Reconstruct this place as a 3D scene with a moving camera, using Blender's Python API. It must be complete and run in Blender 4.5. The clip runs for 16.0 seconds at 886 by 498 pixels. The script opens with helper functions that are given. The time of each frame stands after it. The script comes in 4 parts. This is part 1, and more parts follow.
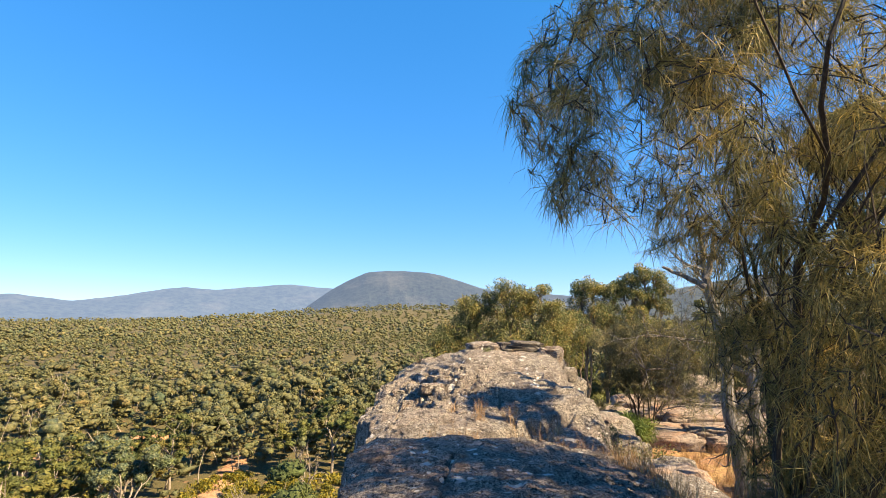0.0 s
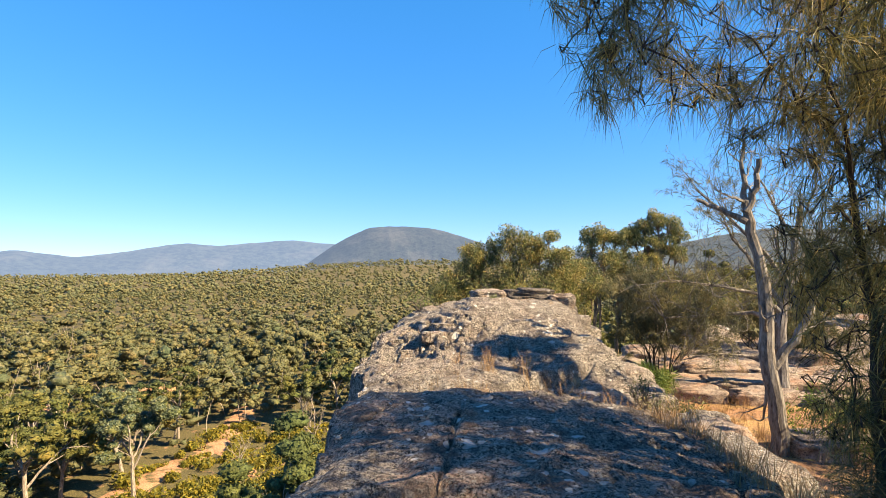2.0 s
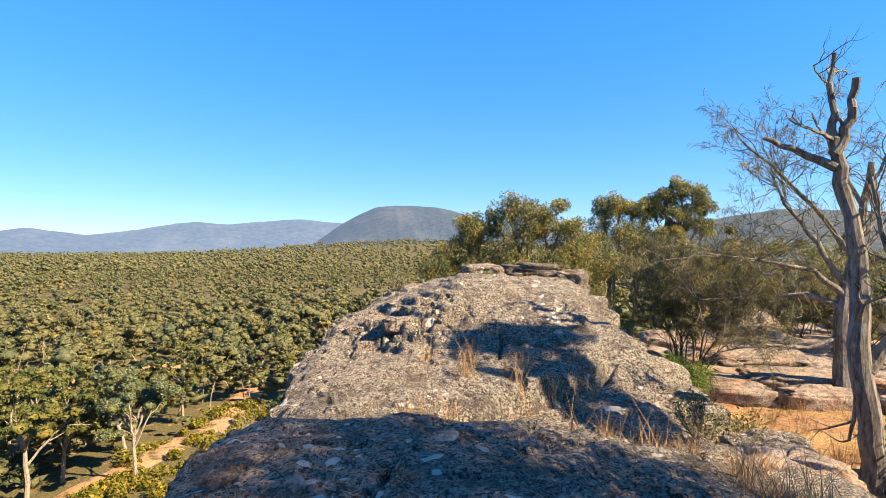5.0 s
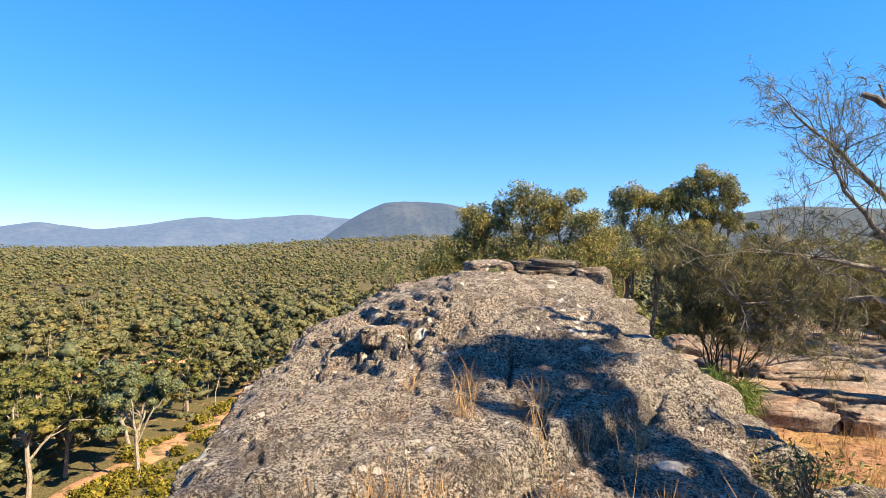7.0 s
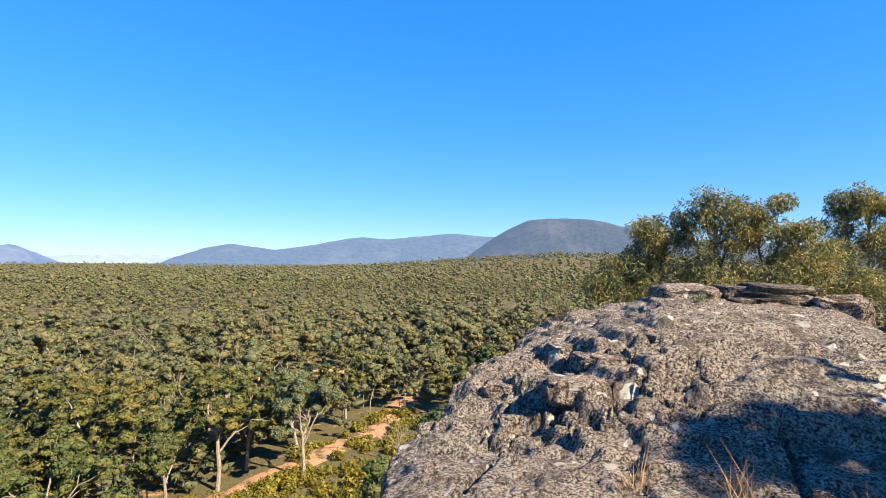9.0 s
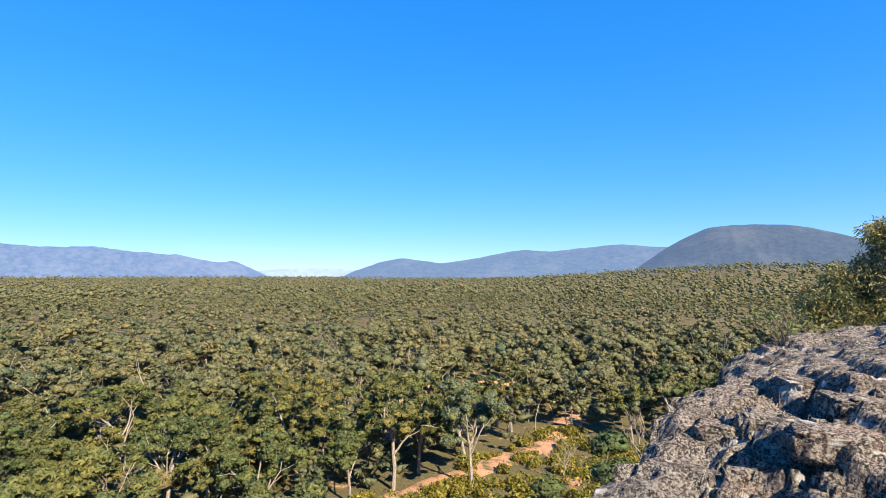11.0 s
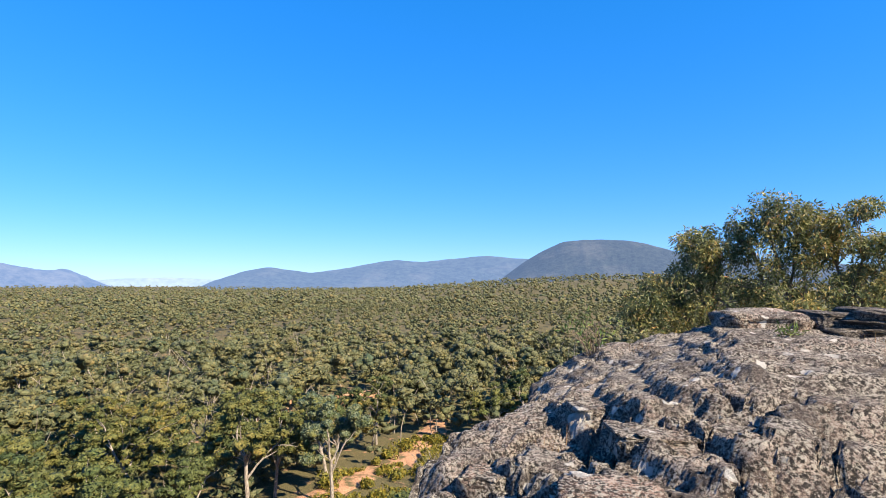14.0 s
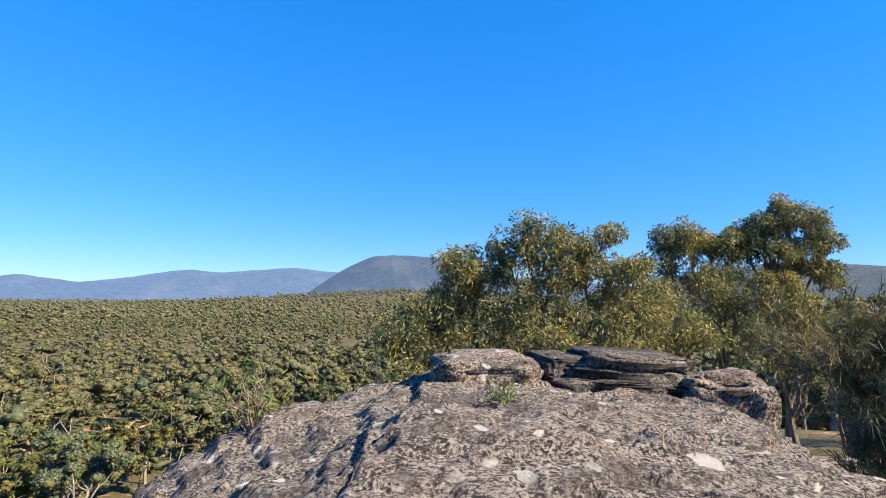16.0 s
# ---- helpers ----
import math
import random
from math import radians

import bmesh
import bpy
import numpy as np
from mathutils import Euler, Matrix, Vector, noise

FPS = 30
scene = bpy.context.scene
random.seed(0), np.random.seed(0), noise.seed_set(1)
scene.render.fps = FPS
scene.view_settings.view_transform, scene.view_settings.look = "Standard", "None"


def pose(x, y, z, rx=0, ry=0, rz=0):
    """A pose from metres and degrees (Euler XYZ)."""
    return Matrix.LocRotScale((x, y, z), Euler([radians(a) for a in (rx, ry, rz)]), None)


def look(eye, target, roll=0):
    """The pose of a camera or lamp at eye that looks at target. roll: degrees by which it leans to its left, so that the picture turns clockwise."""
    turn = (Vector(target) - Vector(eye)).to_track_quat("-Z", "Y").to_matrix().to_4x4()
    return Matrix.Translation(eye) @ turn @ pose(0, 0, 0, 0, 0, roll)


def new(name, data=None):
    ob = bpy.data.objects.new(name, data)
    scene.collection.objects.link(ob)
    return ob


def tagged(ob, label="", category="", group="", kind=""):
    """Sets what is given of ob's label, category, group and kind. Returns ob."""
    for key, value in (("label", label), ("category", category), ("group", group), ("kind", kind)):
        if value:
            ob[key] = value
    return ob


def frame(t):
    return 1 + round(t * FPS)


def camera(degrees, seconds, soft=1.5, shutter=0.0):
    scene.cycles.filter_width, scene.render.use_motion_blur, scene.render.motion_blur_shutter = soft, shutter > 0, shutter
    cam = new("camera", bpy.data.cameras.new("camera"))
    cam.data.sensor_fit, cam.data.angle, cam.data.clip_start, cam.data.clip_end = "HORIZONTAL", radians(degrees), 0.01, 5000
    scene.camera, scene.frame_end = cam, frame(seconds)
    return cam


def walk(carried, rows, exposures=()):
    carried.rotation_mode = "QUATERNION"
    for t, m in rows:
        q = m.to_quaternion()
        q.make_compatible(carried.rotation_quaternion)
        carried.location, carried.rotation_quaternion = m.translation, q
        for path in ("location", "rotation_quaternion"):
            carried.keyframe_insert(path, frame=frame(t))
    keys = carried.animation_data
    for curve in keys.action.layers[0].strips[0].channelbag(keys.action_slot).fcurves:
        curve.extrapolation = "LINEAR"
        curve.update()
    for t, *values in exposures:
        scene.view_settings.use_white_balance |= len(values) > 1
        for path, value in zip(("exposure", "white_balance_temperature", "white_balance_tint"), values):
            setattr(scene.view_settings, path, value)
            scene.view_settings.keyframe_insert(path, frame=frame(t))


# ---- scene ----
cam = camera(80.9, 16.0, 0.8)
PATH = [
    (0, (0.393, -0.529, 2.598), (0.261, 1.451, 2.844), 0.4),
    (0.5, (0.337, -0.244, 2.58), (0.116, 1.735, 2.766), 0.3),
    (1, (0.318, 0.145, 2.558), (0.12, 2.128, 2.725), 0.3),
    (1.5, (0.256, 0.58, 2.359), (0.138, 2.573, 2.47), 0.2),
    (2, (0.269, 1.035, 2.277), (0.131, 3.029, 2.352), 0.2),
    (2.5, (0.359, 1.454, 2.216), (0.218, 3.448, 2.271), 0.2),
    (3, (0.452, 2.123, 2.065), (0.325, 4.118, 2.122), 0.3),
    (3.5, (0.543, 2.58, 2.08), (0.429, 4.576, 2.123), 0.3),
    (6, (0.745, 4.916, 2.004), (0.548, 6.906, 1.98), 0.6),
    (6.5, (0.779, 5.317, 2.023), (0.592, 7.308, 1.993), 0.7),
    (7, (0.696, 5.902, 1.969), (0.5, 7.893, 1.95), 0.8),
    (7.5, (0.574, 6.332, 2.01), (0.233, 8.303, 1.996), 0.7),
    (8, (0.392, 6.747, 2.016), (-0.06, 8.695, 2.036), 0.6),
    (8.5, (0.098, 7.131, 1.993), (-0.423, 9.062, 2.017), 0.7),
    (9, (-0.097, 7.409, 2.005), (-0.826, 9.27, 2.048), 0.6),
    (9.5, (-0.331, 7.607, 2.016), (-1.368, 9.315, 2.098), 0.7),
    (10, (-0.548, 7.655, 2.053), (-1.817, 9.198, 2.14), 0.3),
    (12.5, (-0.498, 8.373, 1.954), (-1.637, 10.015, 2.037), 0.1),
    (13, (-0.469, 8.783, 1.965), (-1.513, 10.487, 2.048), 0.2),
    (13.5, (-0.351, 9.197, 2.0), (-1.333, 10.937, 2.097), 0.3),
    (14, (-0.337, 9.642, 1.95), (-1.184, 11.45, 2.078), 0.4),
    (14.5, (-0.211, 10.426, 1.923), (-0.906, 12.296, 2.068), 0.5),
    (15, (0.057, 11.139, 1.965), (-0.471, 13.06, 2.137), 0.5),
    (15.5, (0.312, 11.805, 2.065), (-0.005, 13.77, 2.258), 0.7),
    (16, (0.538, 12.47, 2.173), (0.384, 14.455, 2.362), 1.0),
]
walk(cam, [(t, look(eye, aim, roll)) for t, eye, aim, roll in PATH],
     [(0, 2.15, 8900, 10), (3.5, 2.2, 8900, 10), (6, 2.15, 8250, 10), (8, 2.05, 7750, 10), (10, 1.93, 6950, 10), (12.5, 1.9, 6750, 10), (16, 1.87, 6700, 10)])

# ---- light ----
SUN = Vector((3.2, -1.0, 2.65)).normalized()
world = bpy.data.worlds.new("sky")
scene.world = world
world.use_nodes = True
wn = world.node_tree.nodes
sky = wn.new("ShaderNodeTexSky")
sky.sky_type = "NISHITA"
sky.sun_disc = False
sky.sun_elevation = math.asin(SUN.z)
sky.sun_rotation = math.atan2(SUN.x, SUN.y)
sky.altitude = 300
sky.air_density = 1.0
sky.dust_density = 0.0
sky.ozone_density = 3.0
wn["Background"].inputs["Strength"].default_value = 0.15
deep = wn.new("ShaderNodeHueSaturation")
deep.inputs["Saturation"].default_value = 1.35
even = wn.new("ShaderNodeGamma")
even.inputs["Gamma"].default_value = 0.5
world.node_tree.links.new(sky.outputs["Color"], even.inputs["Color"])
tint = wn.new("ShaderNodeMix")
tint.data_type, tint.blend_type = "RGBA", "MULTIPLY"
tint.inputs["Factor"].default_value = 1.0
tint.inputs["B"].default_value = (0.50, 0.66, 1.0, 1)
world.node_tree.links.new(even.outputs["Color"], tint.inputs["A"])
world.node_tree.links.new(tint.outputs["Result"], deep.inputs["Color"])
world.node_tree.links.new(deep.outputs["Color"], wn["Background"].inputs["Color"])
sun = new("sun", bpy.data.lights.new("sun", "SUN"))
sun.data.energy = 3.7
sun.data.angle = radians(0.5)
sun.data.color = (1.0, 0.87, 0.67)
sun.matrix_world = look(SUN * 60, (0, 0, 0))


# ---- numeric helpers ----
def smooth(a, b, v):
    v = np.clip((np.asarray(v, float) - a) / (b - a), 0, 1)
    return v * v * (3 - 2 * v)


def lattice(i, j, s):
    h = np.sin(i * 127.1 + j * 311.7 + s * 74.7) * 43758.5453
    return h - np.floor(h)


def vnoise(x, y, s=0):
    """Value noise, -1 to 1."""
    i, j = np.floor(x), np.floor(y)
    u, v = x - i, y - j
    u, v = u * u * (3 - 2 * u), v * v * (3 - 2 * v)
    a, b = lattice(i, j, s), lattice(i + 1, j, s)
    c, d = lattice(i, j + 1, s), lattice(i + 1, j + 1, s)
    return 2 * (a + (b - a) * u + (c - a) * v + (a - b - c + d) * u * v) - 1


def fbm(x, y, s=0, octaves=4):
    out, k, f = 0.0, 0.5, 1.0
    for o in range(octaves):
        out = out + k * vnoise(x * f, y * f, s + o * 13)
        k, f = k * 0.5, f * 2.03
    return out


def cells(x, y, s=0):
    """Worley cells: distance to the border between cells, and the cell's random number."""
    i, j = np.floor(x), np.floor(y)
    f1, f2, r1 = np.full(x.shape, 9.0), np.full(x.shape, 9.0), np.zeros(x.shape)
    for di in (-1, 0, 1):
        for dj in (-1, 0, 1):
            p, q = i + di, j + dj
            d = np.hypot(p + 0.15 + 0.7 * lattice(p, q, s) - x, q + 0.15 + 0.7 * lattice(p, q, s + 5) - y)
            near = d < f1
            f2 = np.where(near, f1, np.minimum(f2, d))
            r1 = np.where(near, lattice(p, q, s + 9), r1)
            f1 = np.minimum(f1, d)
    return f2 - f1, r1


# ---- materials ----
def material(name, rough=0.9):
    m = bpy.data.materials.new(name)
    m.use_nodes = True
    b = m.node_tree.nodes["Principled BSDF"]
    b.inputs["Roughness"].default_value = rough
    b.inputs["Specular IOR Level"].default_value = 0.25
    return m, m.node_tree.nodes, m.node_tree.links, b


def noise_node(n, l, scale, detail=6, rough=0.6, space=None, stretch=None):
    t = n.new("ShaderNodeTexNoise")
    t.inputs["Scale"].default_value = scale
    t.inputs["Detail"].default_value = detail
    t.inputs["Roughness"].default_value = rough
    if space:
        if stretch:
            mp = n.new("ShaderNodeMapping")
            mp.inputs["Scale"].default_value = stretch
            l.new(space, mp.inputs["Vector"])
            space = mp.outputs["Vector"]
        l.new(space, t.inputs["Vector"])
    return t.outputs["Fac"]


def noise_colour(n, l, scale, space):
    t = n.new("ShaderNodeTexNoise")
    t.inputs["Scale"].default_value = scale
    t.inputs["Detail"].default_value = 4
    l.new(space, t.inputs["Vector"])
    return t.outputs["Color"]


def ramp(n, l, fac, stops):
    r = n.new("ShaderNodeValToRGB")
    e = r.color_ramp.elements
    while len(e) < len(stops):
        e.new(0.5)
    for k, (p, c) in zip(e, stops):
        k.position, k.color = p, (*c, 1)
    l.new(fac, r.inputs["Fac"])
    return r.outputs["Color"]


def mixed(n, l, fac, a, b, mode="MIX"):
    m = n.new("ShaderNodeMix")
    m.data_type, m.blend_type = "RGBA", mode
    for sock, v in ((m.inputs["Factor"], fac), (m.inputs["A"], a), (m.inputs["B"], b)):
        if isinstance(v, (int, float)):
            sock.default_value = v
        elif isinstance(v, tuple):
            sock.default_value = (*v, 1)
        else:
            l.new(v, sock)
    return m.outputs["Result"]


def bumped(n, l, b, height, dist, strength=1.0):
    k = n.new("ShaderNodeBump")
    k.inputs["Distance"].default_value = dist
    k.inputs["Strength"].default_value = strength
    l.new(height, k.inputs["Height"])
    l.new(k.outputs["Normal"], b.inputs["Normal"])


def rock_material(name, warm=0.5, light=1.0, strata=False, specks=0.75):
    m, n, l, b = material(name, 0.92)
    pos = n.new("ShaderNodeNewGeometry").outputs["Position"]
    big = noise_node(n, l, 0.9, 5, 0.6, pos)
    mid = noise_node(n, l, 4.5, 8, 0.72, pos)
    fine = noise_node(n, l, 17, 5, 0.7, pos)
    speck = noise_node(n, l, 24, 5, 0.7, pos)
    k = light
    body = ramp(n, l, mid, [(0.38, (0.12 * k, 0.10 * k, 0.09 * k)), (0.47, (0.265 * k, 0.235 * k, 0.215 * k)),
                            (0.54, (0.36 * k, 0.325 * k, 0.3 * k)), (0.64, (0.48 * k, 0.45 * k, 0.42 * k))])
    pink = ramp(n, l, big, [(0.44, (0, 0, 0)), (0.6, (warm, warm, warm))])
    body = mixed(n, l, pink, body, mixed(n, l, 1.0, body, (1.28, 0.98, 0.88), "MULTIPLY"))
    lichen = ramp(n, l, fine, [(0.53, (0, 0, 0)), (0.57, (0.85, 0.85, 0.85))])
    body = mixed(n, l, lichen, body, (0.55 * k, 0.52 * k, 0.455 * k))
    dark = ramp(n, l, speck, [(0.445, (0.95, 0.95, 0.95)), (0.485, (0, 0, 0))])
    body = mixed(n, l, dark, body, (0.04, 0.037, 0.036))
    # a crust of dark and pale lichen specks that comes and goes
    grain = noise_node(n, l, 46, 6, 0.72, pos)
    some = noise_node(n, l, 2.6, 4, 0.6, pos)
    g = specks
    dense = ramp(n, l, some, [(0.38, (0.7 * g, 0.7 * g, 0.7 * g)), (0.6, (1.35 * g, 1.35 * g, 1.35 * g))])
    black = ramp(n, l, grain, [(0.45, (1, 1, 1)), (0.48, (0, 0, 0))])
    pale = ramp(n, l, grain, [(0.53, (0, 0, 0)), (0.57, (0.85, 0.85, 0.85))])
    body = mixed(n, l, mixed(n, l, 1.0, black, dense, "MULTIPLY"), body, (0.035, 0.033, 0.032))
    body = mixed(n, l, mixed(n, l, 1.0, pale, dense, "MULTIPLY"), body, (0.62 * k, 0.6 * k, 0.55 * k))
    blotch = ramp(n, l, noise_node(n, l, 1.9, 8, 0.75, pos), [(0.52, (0, 0, 0)), (0.58, (0.62, 0.62, 0.62))])
    body = mixed(n, l, blotch, body, (0.10, 0.085, 0.082))
    body = mixed(n, l, 1.0, body, (1.02, 0.98, 0.95), "MULTIPLY")
    # crusts of white lichen, in loose groups
    warp = mixed(n, l, 0.3, pos, noise_colour(n, l, 3.5, pos), "ADD")
    group = noise_node(n, l, 0.8, 2, 0.5, pos)
    for size, edge in ((1.5, 0.17), (4.2, 0.2)):
        spots = n.new("ShaderNodeTexVoronoi")
        spots.inputs["Scale"].default_value = size
        l.new(warp, spots.inputs["Vector"])
        white = ramp(n, l, spots.outputs["Distance"], [(edge - 0.03, (1, 1, 1)), (edge, (0, 0, 0))])
        white = mixed(n, l, 1.0, white, ramp(n, l, group, [(0.46, (0.1, 0.1, 0.1)), (0.56, (0.9, 0.9, 0.9))]), "MULTIPLY")
        body = mixed(n, l, white, body, (0.78, 0.75, 0.71))
    if strata:
        band = noise_node(n, l, 1.0, 6, 0.65, pos, (1.2, 1.2, 22))
        body = mixed(n, l, ramp(n, l, band, [(0.45, (0, 0, 0)), (0.56, (0.85, 0.85, 0.85))]), body, (0.06, 0.052, 0.05))
    l.new(body, b.inputs["Base Color"])
    h = n.new("ShaderNodeMath")
    h.operation = "MULTIPLY_ADD"
    l.new(grain, h.inputs[0])
    h.inputs[1].default_value = 0.55
    l.new(mid, h.inputs[2])
    bumped(n, l, b, h.outputs[0], 0.2, 1.0)
    return m


def shelf_material(name):
    """Smoother sandstone of the low shelves, stained orange by blown sand."""
    m, n, l, b = material(name, 0.9)
    pos = n.new("ShaderNodeNewGeometry").outputs["Position"]
    stain = noise_node(n, l, 0.8, 5, 0.6, pos)
    mid = noise_node(n, l, 5, 8, 0.7, pos)
    fine = noise_node(n, l, 30, 5, 0.7, pos)
    grey = ramp(n, l, mid, [(0.36, (0.11, 0.092, 0.082)), (0.5, (0.26, 0.215, 0.185)), (0.66, (0.40, 0.345, 0.30))])
    rust = ramp(n, l, mid, [(0.36, (0.18, 0.09, 0.055)), (0.5, (0.33, 0.19, 0.125)), (0.66, (0.44, 0.29, 0.21))])
    col = mixed(n, l, ramp(n, l, stain, [(0.48, (0.1, 0.1, 0.1)), (0.64, (0.9, 0.9, 0.9))]), grey, rust)
    col = mixed(n, l, ramp(n, l, fine, [(0.42, (0.8, 0.8, 0.8)), (0.47, (0, 0, 0))]), col, (0.06, 0.05, 0.045))
    l.new(col, b.inputs["Base Color"])
    bumped(n, l, b, mid, 0.12, 0.9)
    return m


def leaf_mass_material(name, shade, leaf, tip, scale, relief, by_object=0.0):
    """The close-packed leaves of a crown seen from far: gaps with their shade painted in, leaf and bright tips."""
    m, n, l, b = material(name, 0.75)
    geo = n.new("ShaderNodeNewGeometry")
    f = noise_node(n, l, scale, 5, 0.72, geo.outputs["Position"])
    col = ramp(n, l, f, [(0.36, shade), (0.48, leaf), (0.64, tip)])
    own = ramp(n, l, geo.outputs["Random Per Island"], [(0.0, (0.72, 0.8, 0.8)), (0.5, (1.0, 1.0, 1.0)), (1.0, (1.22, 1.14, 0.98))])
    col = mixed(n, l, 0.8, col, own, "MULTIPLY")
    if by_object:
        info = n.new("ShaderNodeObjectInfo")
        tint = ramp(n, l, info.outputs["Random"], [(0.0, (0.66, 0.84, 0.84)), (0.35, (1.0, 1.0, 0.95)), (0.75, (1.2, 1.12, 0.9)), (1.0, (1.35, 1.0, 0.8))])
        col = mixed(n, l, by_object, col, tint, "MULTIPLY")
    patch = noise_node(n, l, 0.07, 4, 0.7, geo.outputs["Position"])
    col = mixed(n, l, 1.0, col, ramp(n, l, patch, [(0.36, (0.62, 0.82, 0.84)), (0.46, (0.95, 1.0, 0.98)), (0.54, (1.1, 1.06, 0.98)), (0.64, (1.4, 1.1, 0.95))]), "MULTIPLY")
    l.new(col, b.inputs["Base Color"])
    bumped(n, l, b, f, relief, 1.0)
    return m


def leaf_material(name, stops, through_light=0.3, by_object=0.0, patch_scale=1.2):
    m, n, l, b = material(name, 0.55)
    geo = n.new("ShaderNodeNewGeometry")
    col = ramp(n, l, geo.outputs["Random Per Island"], stops)
    if by_object:
        info = n.new("ShaderNodeObjectInfo")
        tint = ramp(n, l, info.outputs["Random"], [(0.0, (0.6, 0.8, 0.8)), (0.35, (1.0, 1.0, 0.95)), (0.75, (1.2, 1.15, 0.9)), (1.0, (1.3, 1.0, 0.8))])
        col = mixed(n, l, by_object, col, tint, "MULTIPLY")
        b.inputs["Roughness"].default_value = 0.7
    patch = noise_node(n, l, patch_scale, 1.5, 0.5, geo.outputs["Position"])
    col = mixed(n, l, 1.0, col, ramp(n, l, patch, [(0.34, (0.5, 0.62, 0.72)), (0.46, (0.85, 0.9, 0.92)), (0.54, (1.1, 1.06, 1.0)), (0.66, (1.28, 1.13, 0.95))]), "MULTIPLY")
    l.new(col, b.inputs["Base Color"])
    t = n.new("ShaderNodeBsdfTranslucent")
    l.new(col, t.inputs["Color"])
    mx = n.new("ShaderNodeMixShader")
    mx.inputs["Fac"].default_value = through_light
    l.new(b.outputs["BSDF"], mx.inputs[1])
    l.new(t.outputs["BSDF"], mx.inputs[2])
    l.new(mx.outputs["Shader"], n["Material Output"].inputs["Surface"])
    return m


def bark_material(name, stops, scale=6):
    m, n, l, b = material(name, 0.9)
    pos = n.new("ShaderNodeNewGeometry").outputs["Position"]
    f = noise_node(n, l, scale, 7, 0.7, pos, (3, 3, 0.7))
    l.new(ramp(n, l, f, stops), b.inputs["Base Color"])
    bumped(n, l, b, f, 0.03, 0.9)
    return m


def plain_material(name, a, c, scale=8, rough=0.9):
    m, n, l, b = material(name, rough)
    f = noise_node(n, l, scale, 6, 0.65, n.new("ShaderNodeNewGeometry").outputs["Position"])
    l.new(ramp(n, l, f, [(0.35, a), (0.65, c)]), b.inputs["Base Color"])
    bumped(n, l, b, f, 0.02, 0.6)
    return m


def ground_material(name, sandy):
    m, n, l, b = material(name, 0.95)
    pos = n.new("ShaderNodeNewGeometry").outputs["Position"]
    f1 = noise_node(n, l, 0.35, 6, 0.65, pos)
    f2 = noise_node(n, l, 4, 7, 0.7, pos)
    sand = ramp(n, l, f2, [(0.36, (0.20, 0.10, 0.055)), (0.5, (0.38, 0.20, 0.115)), (0.64, (0.47, 0.30, 0.19))])
    litter = ramp(n, l, f2, [(0.38, (0.035, 0.032, 0.016)), (0.5, (0.085, 0.075, 0.034)), (0.64, (0.17, 0.135, 0.065))])
    lo, hi = (0.50, 0.62) if sandy else (0.30, 0.42)
    c = mixed(n, l, ramp(n, l, f1, [(lo, (0, 0, 0)), (hi, (1, 1, 1))]), sand, litter)
    l.new(c, b.inputs["Base Color"])
    bumped(n, l, b, f2, 0.08, 0.9)
    return m


def litter_sand_material(name):
    """Orange sand strewn with golden dry grass, twigs and dark litter."""
    m, n, l, b = material(name, 0.95)
    pos = n.new("ShaderNodeNewGeometry").outputs["Position"]
    big = noise_node(n, l, 0.9, 6, 0.65, pos)
    mid = noise_node(n, l, 7, 7, 0.75, pos)
    fine = noise_node(n, l, 34, 5, 0.75, pos, (1.0, 0.5, 1.0))
    sand = ramp(n, l, mid, [(0.36, (0.15, 0.075, 0.04)), (0.5, (0.32, 0.17, 0.095)), (0.64, (0.44, 0.27, 0.16))])
    straw = ramp(n, l, fine, [(0.4, (0.09, 0.05, 0.025)), (0.5, (0.36, 0.22, 0.09)), (0.62, (0.52, 0.36, 0.17))])
    col = mixed(n, l, ramp(n, l, big, [(0.44, (0, 0, 0)), (0.54, (0.9, 0.9, 0.9))]), sand, straw)
    col = mixed(n, l, ramp(n, l, mid, [(0.38, (0.8, 0.8, 0.8)), (0.44, (0, 0, 0))]), col, (0.055, 0.04, 0.028))
    l.new(col, b.inputs["Base Color"])
    bumped(n, l, b, fine, 0.06, 0.9)
    return m


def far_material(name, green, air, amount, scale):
    """A far wooded slope, the air's blue haze put in as a glow."""
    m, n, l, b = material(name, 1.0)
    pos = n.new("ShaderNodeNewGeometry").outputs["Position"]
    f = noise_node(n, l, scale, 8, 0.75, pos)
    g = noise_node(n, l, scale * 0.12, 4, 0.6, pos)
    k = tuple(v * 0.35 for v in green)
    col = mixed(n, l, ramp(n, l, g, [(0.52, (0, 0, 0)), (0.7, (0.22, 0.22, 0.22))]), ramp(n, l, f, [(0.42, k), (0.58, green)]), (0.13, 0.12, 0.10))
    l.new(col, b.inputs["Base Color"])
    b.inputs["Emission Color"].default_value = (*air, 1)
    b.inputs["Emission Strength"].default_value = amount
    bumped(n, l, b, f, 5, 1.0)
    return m


